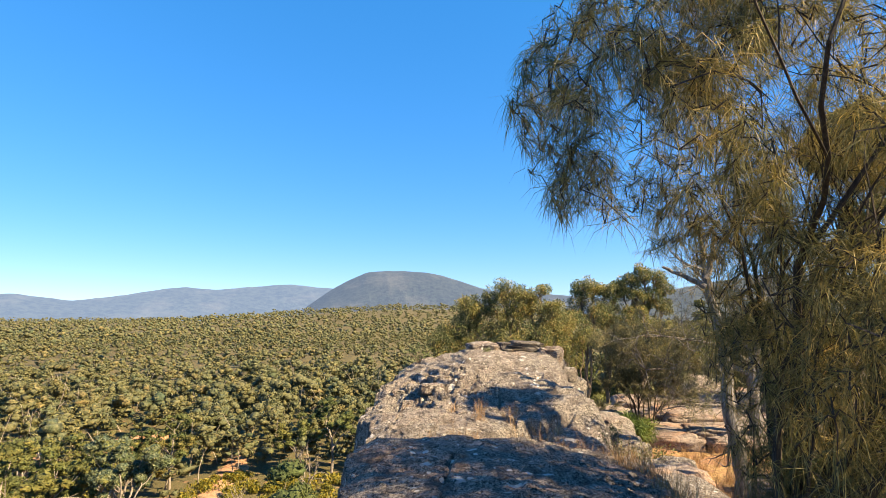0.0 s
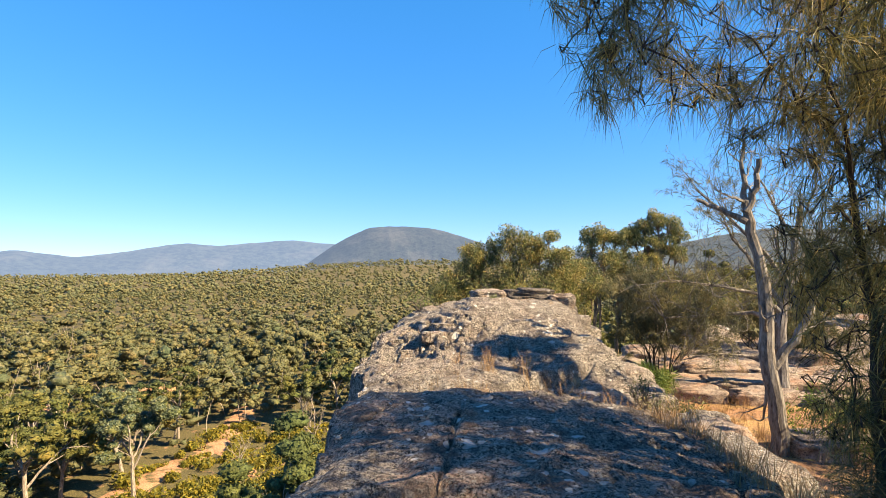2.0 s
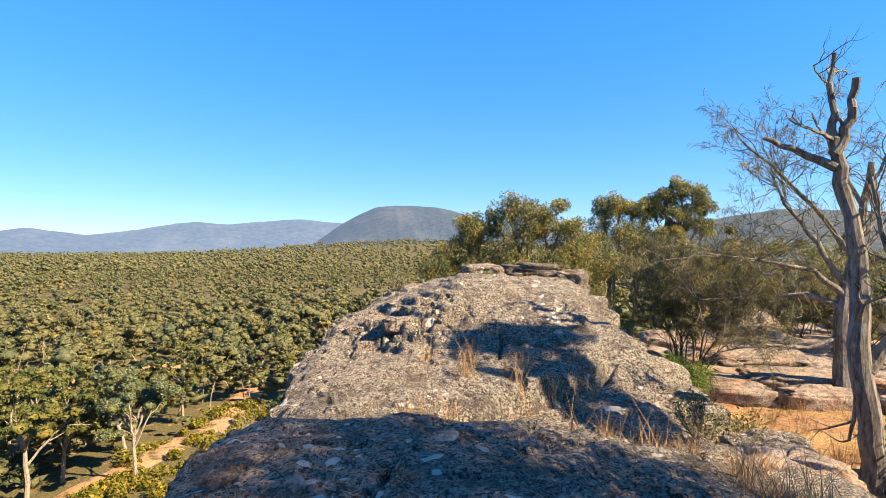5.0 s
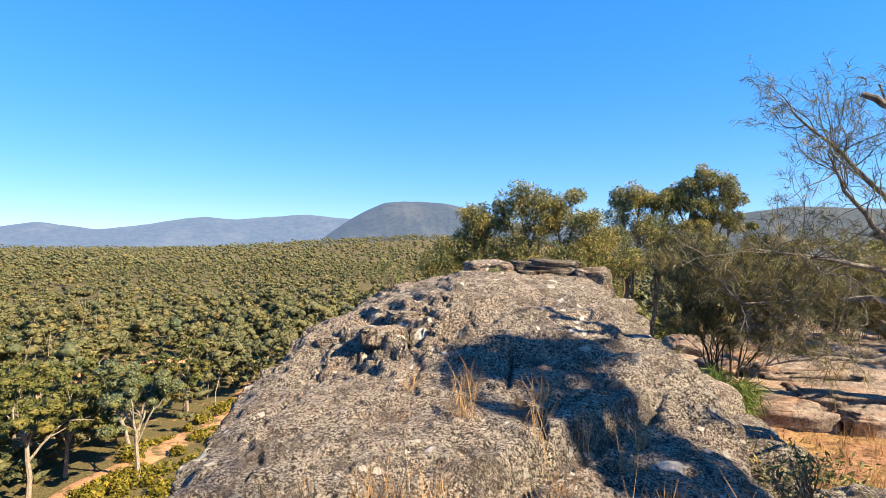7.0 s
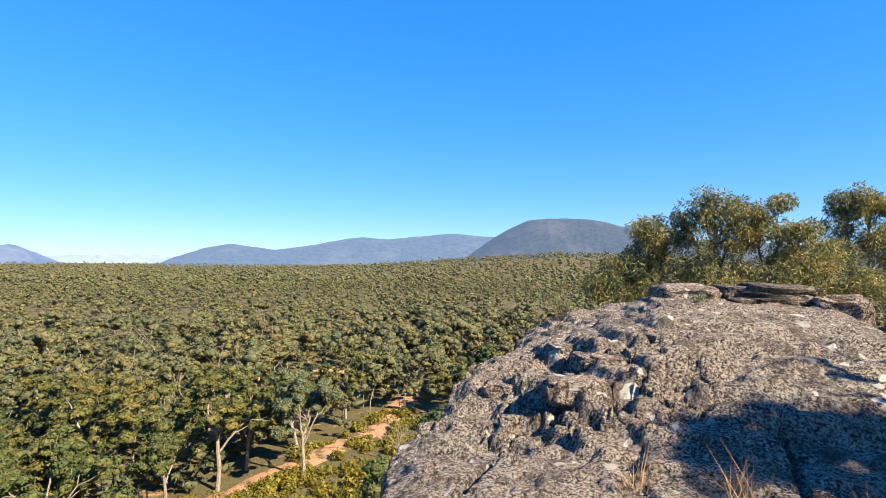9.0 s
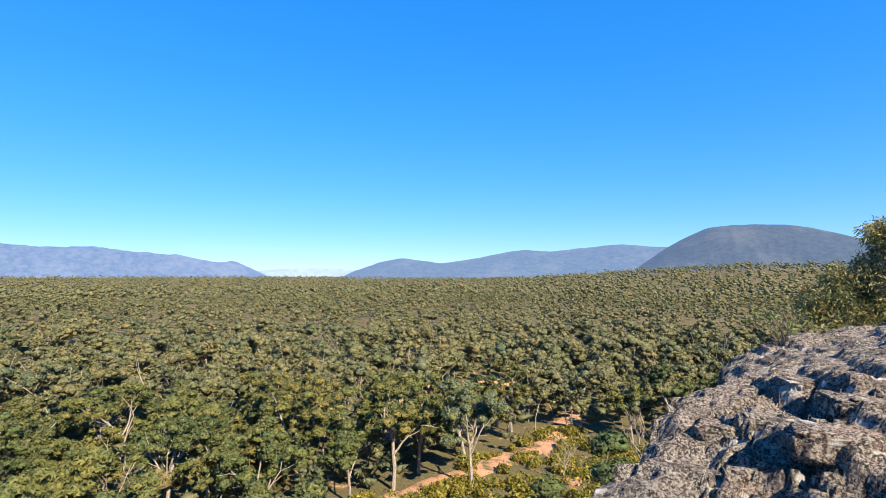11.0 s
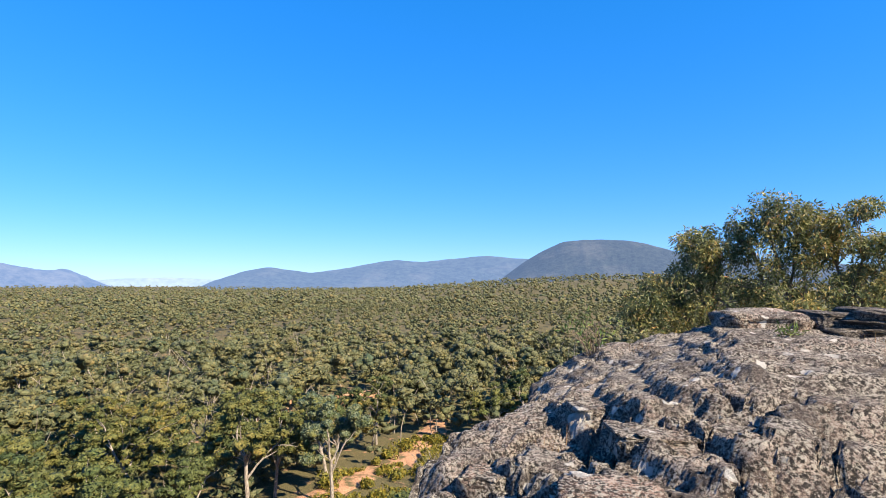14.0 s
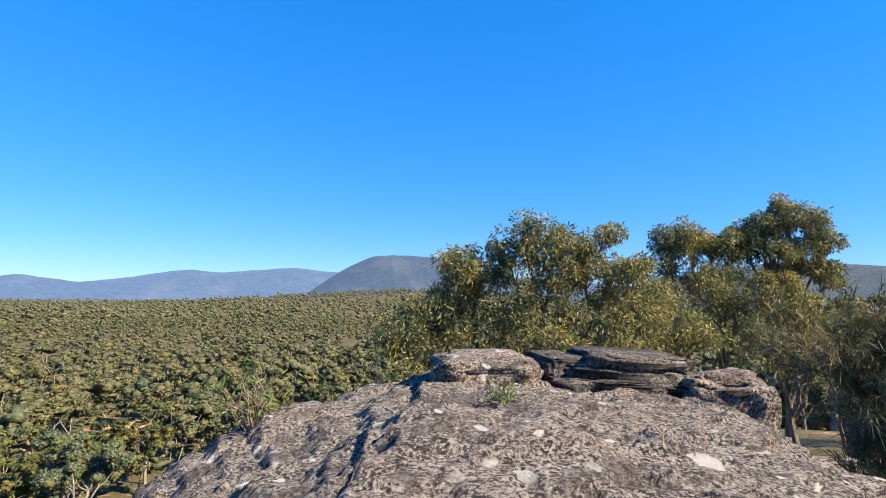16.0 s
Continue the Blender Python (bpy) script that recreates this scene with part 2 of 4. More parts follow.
ROCK = rock_material("weathered_sandstone", 0.4, 0.97)
ROCK_SMOOTH = rock_material("smooth_pinkish_sandstone", 0.9, 0.95, specks=0.42)
ROCK_PALE = rock_material("pale_sandstone", 1.2, 1.05)
ROCK_WARM = shelf_material("orange_stained_sandstone")
ROCK_DARK = rock_material("dark_layered_sandstone", 0.2, 0.8, True)
GROUND = ground_material("leaf_litter_ground", False)
SAND = ground_material("orange_sand", True)
DRY_SAND = litter_sand_material("sand_with_dry_litter")
GUM_LEAF = leaf_material("gum_leaf", [(0.0, (0.065, 0.08, 0.028)), (0.4, (0.14, 0.155, 0.052)), (0.7, (0.23, 0.23, 0.095)), (0.92, (0.42, 0.35, 0.14)), (1.0, (0.33, 0.16, 0.06))], 0.32)
NEEDLE = leaf_material("sheoak_needle", [(0.0, (0.09, 0.085, 0.03)), (0.5, (0.20, 0.175, 0.065)), (1.0, (0.40, 0.31, 0.12))], 0.4)
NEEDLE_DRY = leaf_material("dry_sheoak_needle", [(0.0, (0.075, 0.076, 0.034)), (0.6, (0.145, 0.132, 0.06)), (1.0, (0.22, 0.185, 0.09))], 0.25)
FOREST_LEAF = leaf_material("forest_leaf", [(0.0, (0.07, 0.08, 0.027)), (0.5, (0.10, 0.112, 0.038)), (0.85, (0.125, 0.132, 0.048)), (1.0, (0.14, 0.135, 0.06))], 0.25, 0.7, 0.1)
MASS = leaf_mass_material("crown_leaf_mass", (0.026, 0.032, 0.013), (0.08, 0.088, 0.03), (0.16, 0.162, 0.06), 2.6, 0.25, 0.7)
# FAR_MASS and FAR_LEAF are greyed: distance haze is put into their colour.
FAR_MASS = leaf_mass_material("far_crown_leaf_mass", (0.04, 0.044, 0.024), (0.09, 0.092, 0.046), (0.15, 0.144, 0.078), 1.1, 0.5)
FAR_LEAF = leaf_material("far_forest_leaf", [(0.0, (0.085, 0.09, 0.038)), (0.5, (0.12, 0.124, 0.054)), (0.85, (0.14, 0.138, 0.064)), (1.0, (0.16, 0.147, 0.078))], 0.18, 0.0, 0.085)
BLUE_LEAF = leaf_material("grey_green_leaf", [(0.0, (0.07, 0.095, 0.055)), (0.6, (0.13, 0.16, 0.09)), (1.0, (0.21, 0.22, 0.13))], 0.22)
HEATH_LEAF = leaf_material("heath_leaf", [(0.0, (0.08, 0.08, 0.014)), (0.5, (0.17, 0.15, 0.025)), (1.0, (0.27, 0.22, 0.04))], 0.25)
GREEN_LEAF = leaf_material("bright_green_leaf", [(0.0, (0.06, 0.10, 0.02)), (0.5, (0.125, 0.18, 0.04)), (1.0, (0.24, 0.28, 0.08))], 0.3)
BARK_PALE = bark_material("pale_gum_bark", [(0.35, (0.09, 0.07, 0.055)), (0.5, (0.24, 0.205, 0.175)), (0.7, (0.42, 0.38, 0.335))], 2.5)
BARK_DARK = bark_material("dark_sheoak_bark", [(0.35, (0.02, 0.016, 0.013)), (0.55, (0.05, 0.04, 0.033)), (0.75, (0.12, 0.10, 0.085))], 7)
BARK_DEAD = bark_material("silvery_dead_wood", [(0.32, (0.036, 0.030, 0.027)), (0.48, (0.144, 0.127, 0.115)), (0.68, (0.282, 0.267, 0.250))], 5)
BARK_BROWN = bark_material("brown_gum_bark", [(0.35, (0.07, 0.05, 0.035)), (0.55, (0.20, 0.15, 0.11)), (0.75, (0.36, 0.30, 0.24))], 6)
STRAW = plain_material("dry_grass_blade", (0.27, 0.15, 0.07), (0.47, 0.31, 0.16), 5)


# ---- mesh helpers ----
def two_mats(name, v1, f1, m1, v2, f2, m2):
    """One mesh of two sets of triangles, each with its material."""
    me = mesh_of(name, np.concatenate([v1, v2]), np.concatenate([f1, f2 + len(v1)]), m1)
    me.materials.append(m2)
    me.polygons.foreach_set("material_index", [0] * len(f1) + [1] * len(f2))
    me.polygons.foreach_set("use_smooth", [False] * len(f1) + [True] * len(f2))
    return me


def mesh_of(name, verts, faces, mat, soft=False):
    me = bpy.data.meshes.new(name)
    me.from_pydata(verts if isinstance(verts, list) else verts.tolist(), [], faces if isinstance(faces, list) else faces.tolist())
    me.materials.append(mat)
    if soft:
        me.polygons.foreach_set("use_smooth", [True] * len(me.polygons))
    me.update()
    return me


def part(name, verts, faces, mat, parent=None, label="", soft=False):
    ob = new(name, mesh_of(name, verts, faces, mat, soft))
    if parent is not None:
        ob.parent = parent
    if label:
        ob["label"] = label
    return ob


def thing(name, at, label, category, group=""):
    ob = new(name)
    ob.location = at
    ob.empty_display_size = 0.1
    return tagged(ob, label, category, group)


def grid_faces(rows, cols):
    a = np.arange((rows - 1) * cols).reshape(rows - 1, cols)[:, :-1].ravel()
    return np.stack([a, a + 1, a + cols + 1, a + cols], 1)


class Wood:
    """Tubes gathered into one mesh."""

    def __init__(self):
        self.v, self.f = [], []

    def tube(self, pts, radii, sides=6):
        n0 = len(self.v)
        pts = [Vector(p) for p in pts]
        for i, (p, r) in enumerate(zip(pts, radii)):
            d = (pts[min(i + 1, len(pts) - 1)] - pts[max(i - 1, 0)]).normalized()
            a = d.orthogonal().normalized() if i == 0 else (a - d * a.dot(d)).normalized()
            b = d.cross(a)
            for s in range(sides):
                t = 2 * math.pi * s / sides
                self.v.append(tuple(p + (a * math.cos(t) + b * math.sin(t)) * r))
        for i in range(len(pts) - 1):
            for s in range(sides):
                o, q = n0 + i * sides, (s + 1) % sides
                self.f.append((o + s, o + q, o + sides + q, o + sides + s))
        self.f.append(tuple(range(n0 + sides - 1, n0 - 1, -1)))
        self.f.append(tuple(n0 + (len(pts) - 1) * sides + s for s in range(sides)))


def limb(rng, start, way, length, bend, steps=5, lift=0.0):
    """A wandering line of points."""
    pts, d = [Vector(start)], Vector(way).normalized()
    for k in range(steps):
        d = (d + Vector((rng.gauss(0, bend), rng.gauss(0, bend), rng.gauss(0, bend) + lift))).normalized()
        pts.append(pts[-1] + d * (length / steps))
    return pts, d


def taper(r0, r1, n):
    return [r0 + (r1 - r0) * k / (n - 1) for k in range(n)]


def branch(rng, wood, tips, start, way, length, radius, depth, spread=0.6, bend=0.12, lift=0.03, kids=(2, 3), ratio=0.68, sides=6, along=True, room=None):
    """Grows a limb and its smaller limbs; the ends go to tips."""
    pts, d = limb(rng, start, way, length, bend, 5, lift)
    if room and not (room(pts[-1]) and room(pts[3])):
        return
    end = radius * (0.55 if depth else 0.2)
    wood.tube(pts, taper(radius, end, 6), max(3, sides))
    if depth == 0:
        tips.append((pts[-1], d))
        tips.append((pts[3], d))
        return
    n = rng.randint(*kids)
    for k in range(n + (1 if along else 0)):
        side = Vector((rng.gauss(0, 1), rng.gauss(0, 1), rng.gauss(0, 0.6)))
        side = (side - d * side.dot(d)).normalized()
        w = (d + side * spread * rng.uniform(0.6, 1.4)).normalized()
        at = pts[-1] if k < n else pts[rng.choice((2, 3))]
        branch(rng, wood, tips, at, w, length * ratio * rng.uniform(0.75, 1.2), end * 0.85, depth - 1, spread, bend, lift, kids, ratio, sides - 1, along, room)


def blades(c, d, length, width, npr, droop=0.0):
    """Diamond leaves at the points c that run along d; arrays."""
    n = len(c)
    d = d + np.array([0, 0, -droop])
    d = d / np.linalg.norm(d, axis=1, keepdims=True)
    r = npr.normal(size=(n, 3))
    w = np.cross(d, r)
    w /= np.linalg.norm(w, axis=1, keepdims=True)
    L, W = np.broadcast_to(length, n)[:, None], np.broadcast_to(width, n)[:, None]
    v = np.stack([c, c + d * L * 0.45 + w * W * 0.5, c + d * L, c + d * L * 0.45 - w * W * 0.5], 1).reshape(-1, 3)
    return v, np.arange(4 * n).reshape(n, 4)


def shell_leaves(centres, radii, count, size, npr, flat=0.75, rough=0.8):
    """Leaf sprays over the tops of clumps, facing outwards: arrays of verts and triangles."""
    m = len(centres)
    c, r = np.repeat(np.asarray(centres, float), count, 0), np.repeat(np.asarray(radii, float), count)
    n = m * count
    o = npr.normal(size=(n, 3))
    o[:, 2] = o[:, 2] * 0.8 + 0.35
    o /= np.linalg.norm(o, axis=1, keepdims=True)
    p = c + o * (r * npr.uniform(0.72, 1.12, n))[:, None] * np.array([1, 1, flat])
    nrm = o + npr.normal(size=o.shape) * rough * 0.6
    nrm /= np.linalg.norm(nrm, axis=1, keepdims=True)
    t = np.cross(nrm, npr.normal(size=o.shape))
    t /= np.linalg.norm(t, axis=1, keepdims=True)
    b = np.cross(nrm, t)
    s = (np.broadcast_to(size, n) * npr.uniform(0.6, 1.3, n))[:, None]
    v = np.stack([p - t * s * 0.6, p + b * s * 0.42 + t * s * 0.1, p + t * s * 0.55 - b * s * 0.2], 1).reshape(-1, 3)
    return v, np.arange(3 * n).reshape(-1, 3)


def ico(level):
    """A small sphere of triangles: verts and faces as arrays."""
    bm = bmesh.new()
    bmesh.ops.create_icosphere(bm, subdivisions=level, radius=1.0)
    v = np.array([tuple(q.co) for q in bm.verts])
    f = np.array([[q.index for q in t.verts] for t in bm.faces])
    bm.free()
    return v, f


ICO = {k: ico(k) for k in (1, 2)}


def clump_cores(centres, radii, npr, flat=0.7, level=2, uneven=0.28):
    """The close-packed inside of leaf clumps, knobbly: arrays of verts and triangles."""
    m = len(centres)
    base, faces = ICO[level]
    a = npr.uniform(0, 6.28, m)
    ca, sa = np.cos(a)[:, None], np.sin(a)[:, None]
    o = np.repeat(base[None], m, 0) * (1 + npr.normal(size=(m, len(base), 1)) * uneven)
    q = np.stack([o[..., 0] * ca - o[..., 1] * sa, o[..., 0] * sa + o[..., 1] * ca, o[..., 2] * flat], -1)
    v = np.asarray(centres)[:, None] + q * np.asarray(radii)[:, None, None]
    return v.reshape(-1, 3), (faces[None] + len(base) * np.arange(m)[:, None, None]).reshape(-1, 3)


def needles(tips, count, length, npr, down=0.9, spread=0.5, width=0.006):
    """Thin drooping branchlets that hang from twig ends."""
    p = np.array([t[0] for t in tips])
    d = np.array([t[1] for t in tips])
    p, d = np.repeat(p, count, 0), np.repeat(d, count, 0)
    n = len(p)
    p = p - d * npr.uniform(0, 0.25, n)[:, None] + npr.normal(size=(n, 3)) * 0.02
    d = d + npr.normal(size=(n, 3)) * spread
    d /= np.linalg.norm(d, axis=1, keepdims=True)
    L = (length * npr.uniform(0.6, 1.25, n))[:, None]
    mid = p + d * L * 0.5
    e = d + np.array([0, 0, -down])
    e /= np.linalg.norm(e, axis=1, keepdims=True)
    tip = mid + e * L * 0.6
    w = np.cross(d, npr.normal(size=(n, 3)))
    w /= np.linalg.norm(w, axis=1, keepdims=True)
    w *= width
    v = np.stack([p - w * 0.5, p + w * 0.5, mid + w * 0.5, mid - w * 0.5, tip], 1).reshape(-1, 3)
    k = np.arange(n) * 5
    return v, [tuple(q) for q in np.stack([k, k + 1, k + 2, k + 3], 1).tolist()] + [tuple(q) for q in np.stack([k + 3, k + 2, k + 4], 1).tolist()]


# ---- the ground and the far hills ----
def ground_z(x, y):
    x, y = np.asarray(x, float), np.asarray(y, float)
    left = -2.6 - 1.2 * smooth(19, 24, y)
    s1 = left - x
    s2 = y - 27.5 - 0.12 * np.maximum(x, 0)
    s3 = x - 90
    s = np.maximum(np.maximum(s1, s2), s3)
    top = -1.5 - 0.035 * np.clip(y - 12, -12, 20) - 0.012 * np.clip(x - 5, 0, 60) + 0.12 * fbm(x * 0.5, y * 0.5, 3)
    steep = np.interp(s, [0, 2, 5, 12, 45, 120, 200, 400], [0, -7, -19, -31, -38.5, -41, -42.2, -43])
    gentle = np.interp(s, [0, 10, 40, 150, 300], [0, -1.5, -11, -38, -44])
    w = smooth(-1, 9, x) * smooth(-20, 20, s2 - s1)
    r = np.hypot(x, y)
    fall = (steep * (1 - w) + gentle * w) * np.where(s > 0, 1, 0)
    rise = 60 * np.exp(-((x + 150) / 620) ** 2 - ((y - 1700) / 620) ** 2) + 2.0 * fbm(x / 60, y / 60, 8) * smooth(60, 200, r)
    return np.where(s > 0, np.maximum(top + fall, -44.5 - 0 * x), top) + rise


def build_ground():
    n, a, b = 300, 12.0, math.asinh(4600 / 12.0)
    u = np.linspace(-1, 1, n)
    s = a * np.sinh(b * u)
    X, Y = np.meshgrid(3 + s, 12 + s)
    Z = ground_z(X, Y)
    v = np.stack([X.ravel(), Y.ravel(), Z.ravel()], 1)
    ob = part("ground", v, grid_faces(n, n), GROUND, soft=True)
    tagged(ob, "orange sandy ground with leaf litter under the woodland", "ground", kind="structure")


def hill(name, table, near, crest, mat, label, rough=1.0, seed=0):
    """A wooded range: its skyline is given as bearing and height in degrees."""
    az0, az1 = table[0][0], table[-1][0]
    m, k = 220, 30
    A = np.linspace(az0, az1, m)
    el = np.interp(A, [t[0] for t in table], [t[1] for t in table])
    win = np.hanning(9)
    el = np.convolve(np.pad(el, 4, mode="edge"), win / win.sum(), "valid")
    el = el + rough * 0.05 * fbm(A * 1.6, A * 0 + seed, seed)
    s = np.linspace(0, 1.25, k)
    S, AA = np.meshgrid(s, A, indexing="ij")
    R = near + (crest - near) * S
    top = 2 + crest * np.tan(np.radians(el))[None, :] + 0 * S
    shape = np.where(S <= 1, smooth(0, 1, S) * 0.65 + 0.35 * S, 1 - 1.8 * (S - 1))
    gully = fbm(AA * 0.45, S * 3 + AA * 0.2, seed + 3) * np.sin(np.clip(S, 0, 1) * math.pi)
    Z = -60 + (top + 60) * shape + rough * 0.07 * (top + 60) * gully
    v = np.stack([R * np.sin(np.radians(AA)), 8 + R * np.cos(np.radians(AA)), Z], -1).reshape(-1, 3)
    ob = part(name, v, grid_faces(k, m), mat, soft=True)
    tagged(ob, label, "hill", kind="structure")


build_ground()
# Blue of the distance, added to the hills as emission.
HAZE_GLOW = (0.20, 0.35, 0.68)
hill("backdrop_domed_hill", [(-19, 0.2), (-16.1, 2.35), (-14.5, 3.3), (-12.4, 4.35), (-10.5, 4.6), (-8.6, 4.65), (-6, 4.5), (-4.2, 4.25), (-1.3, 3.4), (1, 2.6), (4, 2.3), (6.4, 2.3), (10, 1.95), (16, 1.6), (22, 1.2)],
     2000, 2600, far_material("domed_hill", (0.021, 0.026, 0.02), HAZE_GLOW, 0.12, 0.05), "broad domed hill covered in dark woodland", seed=2)
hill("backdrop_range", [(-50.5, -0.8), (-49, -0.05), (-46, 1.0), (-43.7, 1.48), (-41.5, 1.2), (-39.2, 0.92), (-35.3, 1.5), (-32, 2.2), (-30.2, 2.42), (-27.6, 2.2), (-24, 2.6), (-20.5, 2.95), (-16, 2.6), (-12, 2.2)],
     2900, 3500, far_material("blue_range", (0.024, 0.03, 0.024), HAZE_GLOW, 0.21, 0.03), "long blue wooded range with rounded summits", seed=5)
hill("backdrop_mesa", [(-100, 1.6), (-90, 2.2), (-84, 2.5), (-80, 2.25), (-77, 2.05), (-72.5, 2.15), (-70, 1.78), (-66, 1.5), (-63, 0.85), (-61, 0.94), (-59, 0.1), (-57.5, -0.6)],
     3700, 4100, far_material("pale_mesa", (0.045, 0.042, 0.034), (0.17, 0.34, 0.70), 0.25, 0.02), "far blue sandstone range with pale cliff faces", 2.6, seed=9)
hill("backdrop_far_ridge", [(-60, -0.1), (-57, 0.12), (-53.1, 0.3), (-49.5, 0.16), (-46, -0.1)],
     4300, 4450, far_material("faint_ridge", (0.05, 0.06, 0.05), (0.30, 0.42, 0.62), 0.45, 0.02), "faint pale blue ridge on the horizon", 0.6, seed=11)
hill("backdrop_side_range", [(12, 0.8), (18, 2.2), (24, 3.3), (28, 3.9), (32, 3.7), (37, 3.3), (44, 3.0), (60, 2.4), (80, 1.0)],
     1700, 2400, far_material("side_range", (0.045, 0.05, 0.03), HAZE_GLOW, 0.07, 0.05), "dark wooded range beyond the trees", seed=15)


# ---- the rock that is walked on ----
def left_edge(y):
    return np.interp(y, [-6, 2, 5.9, 7.8, 9.4, 11.4, 12.0, 12.7, 13.9, 15.0, 15.5, 16.7, 17.8, 18.5, 19.6],
                     [-1.2, -1.2, -1.35, -1.55, -1.7, -2.1, -2.4, -2.25, -2.3, -2.0, -1.95, -2.35, -1.8, -1.2, 0.2])


def right_edge(y):
    return np.interp(y, [-6, 3, 6.8, 8.4, 9.3, 9.9, 10.6, 12.9, 13.8, 15.5, 17, 18, 19.6],
                     [3.4, 3.3, 3.15, 3.05, 3.25, 3.45, 3.2, 3.15, 2.8, 2.85, 2.95, 3.4, 2.6])


def gap_line(x):
    return 9.15 + 0.12 * np.sin(x * 1.9 + 0.5) - 0.08 * np.maximum(x, 0) + 0.06 * np.minimum(x, 0)


def rock_z(x, y, split=0):
    """Height of the rock. split: -1 for the slab, 1 for the ridge beyond the grassy gap."""
    x, y = np.asarray(x, float), np.asarray(y, float)
    wx, wy = x + 0.12 * fbm(x * 1.3, y * 1.3, 21), y + 0.12 * fbm(x * 1.3, y * 1.3, 31)
    z = np.interp(wy, [-6, -1, 0.3, 1.2, 2.2, 3.5, 6, 8.6, 9.3, 10, 11.2, 11.8, 12.25, 12.8, 13.6, 14.5, 15.5, 17, 19.5],
                  [1.2, 1.1, 1.0, 0.78, 0.58, 0.5, 0.52, 0.55, 0.34, 0.40, 0.48, 0.58, 0.76, 0.93, 1.14, 1.31, 1.41, 1.38, 1.3])
    kl = np.interp(wy, [0, 9, 11, 12.2, 13.4, 15, 16, 17.2, 19], [0.04, 0.05, 0.06, 0.17, 0.17, 0.3, 0.38, 0.22, 0.2])
    flat = smooth(11.3, 12.1, wy) * (1 - smooth(13.6, 14.6, wy))
    z = z - (1 - flat) * kl * np.maximum(0.1 - wx, 0) ** 1.1 - flat * 0.44 * smooth(-0.1, 1.9, 0.1 - wx)
    kr = np.interp(wy, [0, 7, 9.5, 10.5, 12, 14, 17], [0.08, 0.1, 0.14, 0.1, 0.08, 0.12, 0.05])
    z = z - kr * np.maximum(wx - 1.0, 0) ** 1.2
    # layered steps
    st = 0.13
    h = (z + 0.05 * fbm(x * 0.9, y * 0.9, 41)) / st
    fr = h - np.floor(h)
    step = st * (np.floor(h) + smooth(0.55, 0.95, fr)) - st * h
    amount = smooth(11.4, 12.4, wy) * (1 - 0.7 * smooth(14.2, 15.2, wy)) + 0.25
    z = z + step * amount * 0.9
    # broken blocks along the outer side
    d, r = cells(wx * 1.5 + 0.3, wy * 1.9 + wx * 0.5, 4)
    blk = smooth(11.9, 12.4, wy) * (1 - smooth(13.6, 14.4, wy)) * (1 - smooth(0.1, 0.9, wx)) * (0.25 + 0.75 * smooth(-1.9, -1.3, wx))
    e, q = cells(wx * 3.6 + 1.7, wy * 4.4 - wx * 0.8, 24)
    tilt = (lattice(np.floor(r * 97), np.floor(r * 31), 2) - 0.5) * 0.5
    z = z + blk * ((r - 0.5) * 0.2 - 0.17 * (1 - smooth(0.0, 0.075, d)) + tilt * np.minimum(d, 0.5) + (q - 0.5) * 0.10 - 0.09 * (1 - smooth(0.0, 0.06, e)))
    d2, r2 = cells(wx * 0.85, wy * 0.6 + 3.1, 14)
    slab = 1 - blk
    z = z + slab * ((r2 - 0.5) * 0.06 - (0.11 - 0.085 * smooth(12.5, 14, wy)) * (1 - smooth(0.005, 0.05, d2)) * smooth(-0.15, 0.25, fbm(x * 0.7, y * 0.7, 51)))
    # hollows
    for hx, hy, hw, hl, hd in ((1.3, 12.75, 0.34, 0.13, 0.16), (0.33, 12.9, 0.16, 0.09, 0.12), (1.05, 12.1, 0.3, 0.14, 0.15), (0.5, 13.6, 0.22, 0.09, 0.1),
                               (1.9, 14.3, 0.3, 0.08, 0.08), (1.35, 11.6, 0.4, 0.12, 0.08)):
        z = z - hd * np.exp(-((wx - hx) / hw) ** 2 - ((wy - hy) / hl) ** 2)
    # the diagonal crack and the lower block beside it
    t = ((wx - 0.8) * 1.6 + (wy - 9.75) * 1.9) / (1.6 ** 2 + 1.9 ** 2)
    off = ((wx - 0.8) * 1.9 - (wy - 9.75) * 1.6) / math.hypot(1.6, 1.9)
    on = smooth(-0.25, 0.05, t) * (1 - smooth(0.95, 1.2, t))
    z = z - on * (0.30 * np.exp(-(off / 0.07) ** 2) + 0.24 * smooth(0.0, 0.08, off) * (1 - smooth(1.2, 2.0, off)))
    z = z + 0.04 * fbm(x * 2.6, y * 2.6, 61, 3) + 0.05 * fbm(x * 8, y * 8, 71, 3)
    z = z + 0.09 * (0.22 - np.abs(fbm(x * 1.7 + 0.3 * y, y * 2.3, 66, 4)))
    h2 = z / 0.06 + 0.8 * fbm(x * 1.5, y * 1.5, 68, 2)
    f2 = h2 - np.floor(h2)
    z = z + 0.06 * (np.floor(h2) + smooth(0.5, 0.9, f2) - h2) * 0.55
    # edges
    jag = 0.16 * fbm(y * 1.3, y * 0 + 2, 81) + 0.1 * fbm(y * 4.5, y * 0 + 7, 91)
    out = np.maximum(left_edge(y) + jag - x, x - right_edge(y) + jag)
    out = np.maximum(out, y - 19.3)
    if split < 0:
        out = np.maximum(out, (y - gap_line(x) + 0.18 + 0.1 * fbm(x * 3, y * 0, 95)) * 1.3)
    elif split > 0:
        out = np.maximum(out, (gap_line(x) + 0.05 - y + 0.1 * fbm(x * 3, y * 0, 97)) * 1.3)
    z = z - 0.10 * smooth(-0.35, 0.0, out)
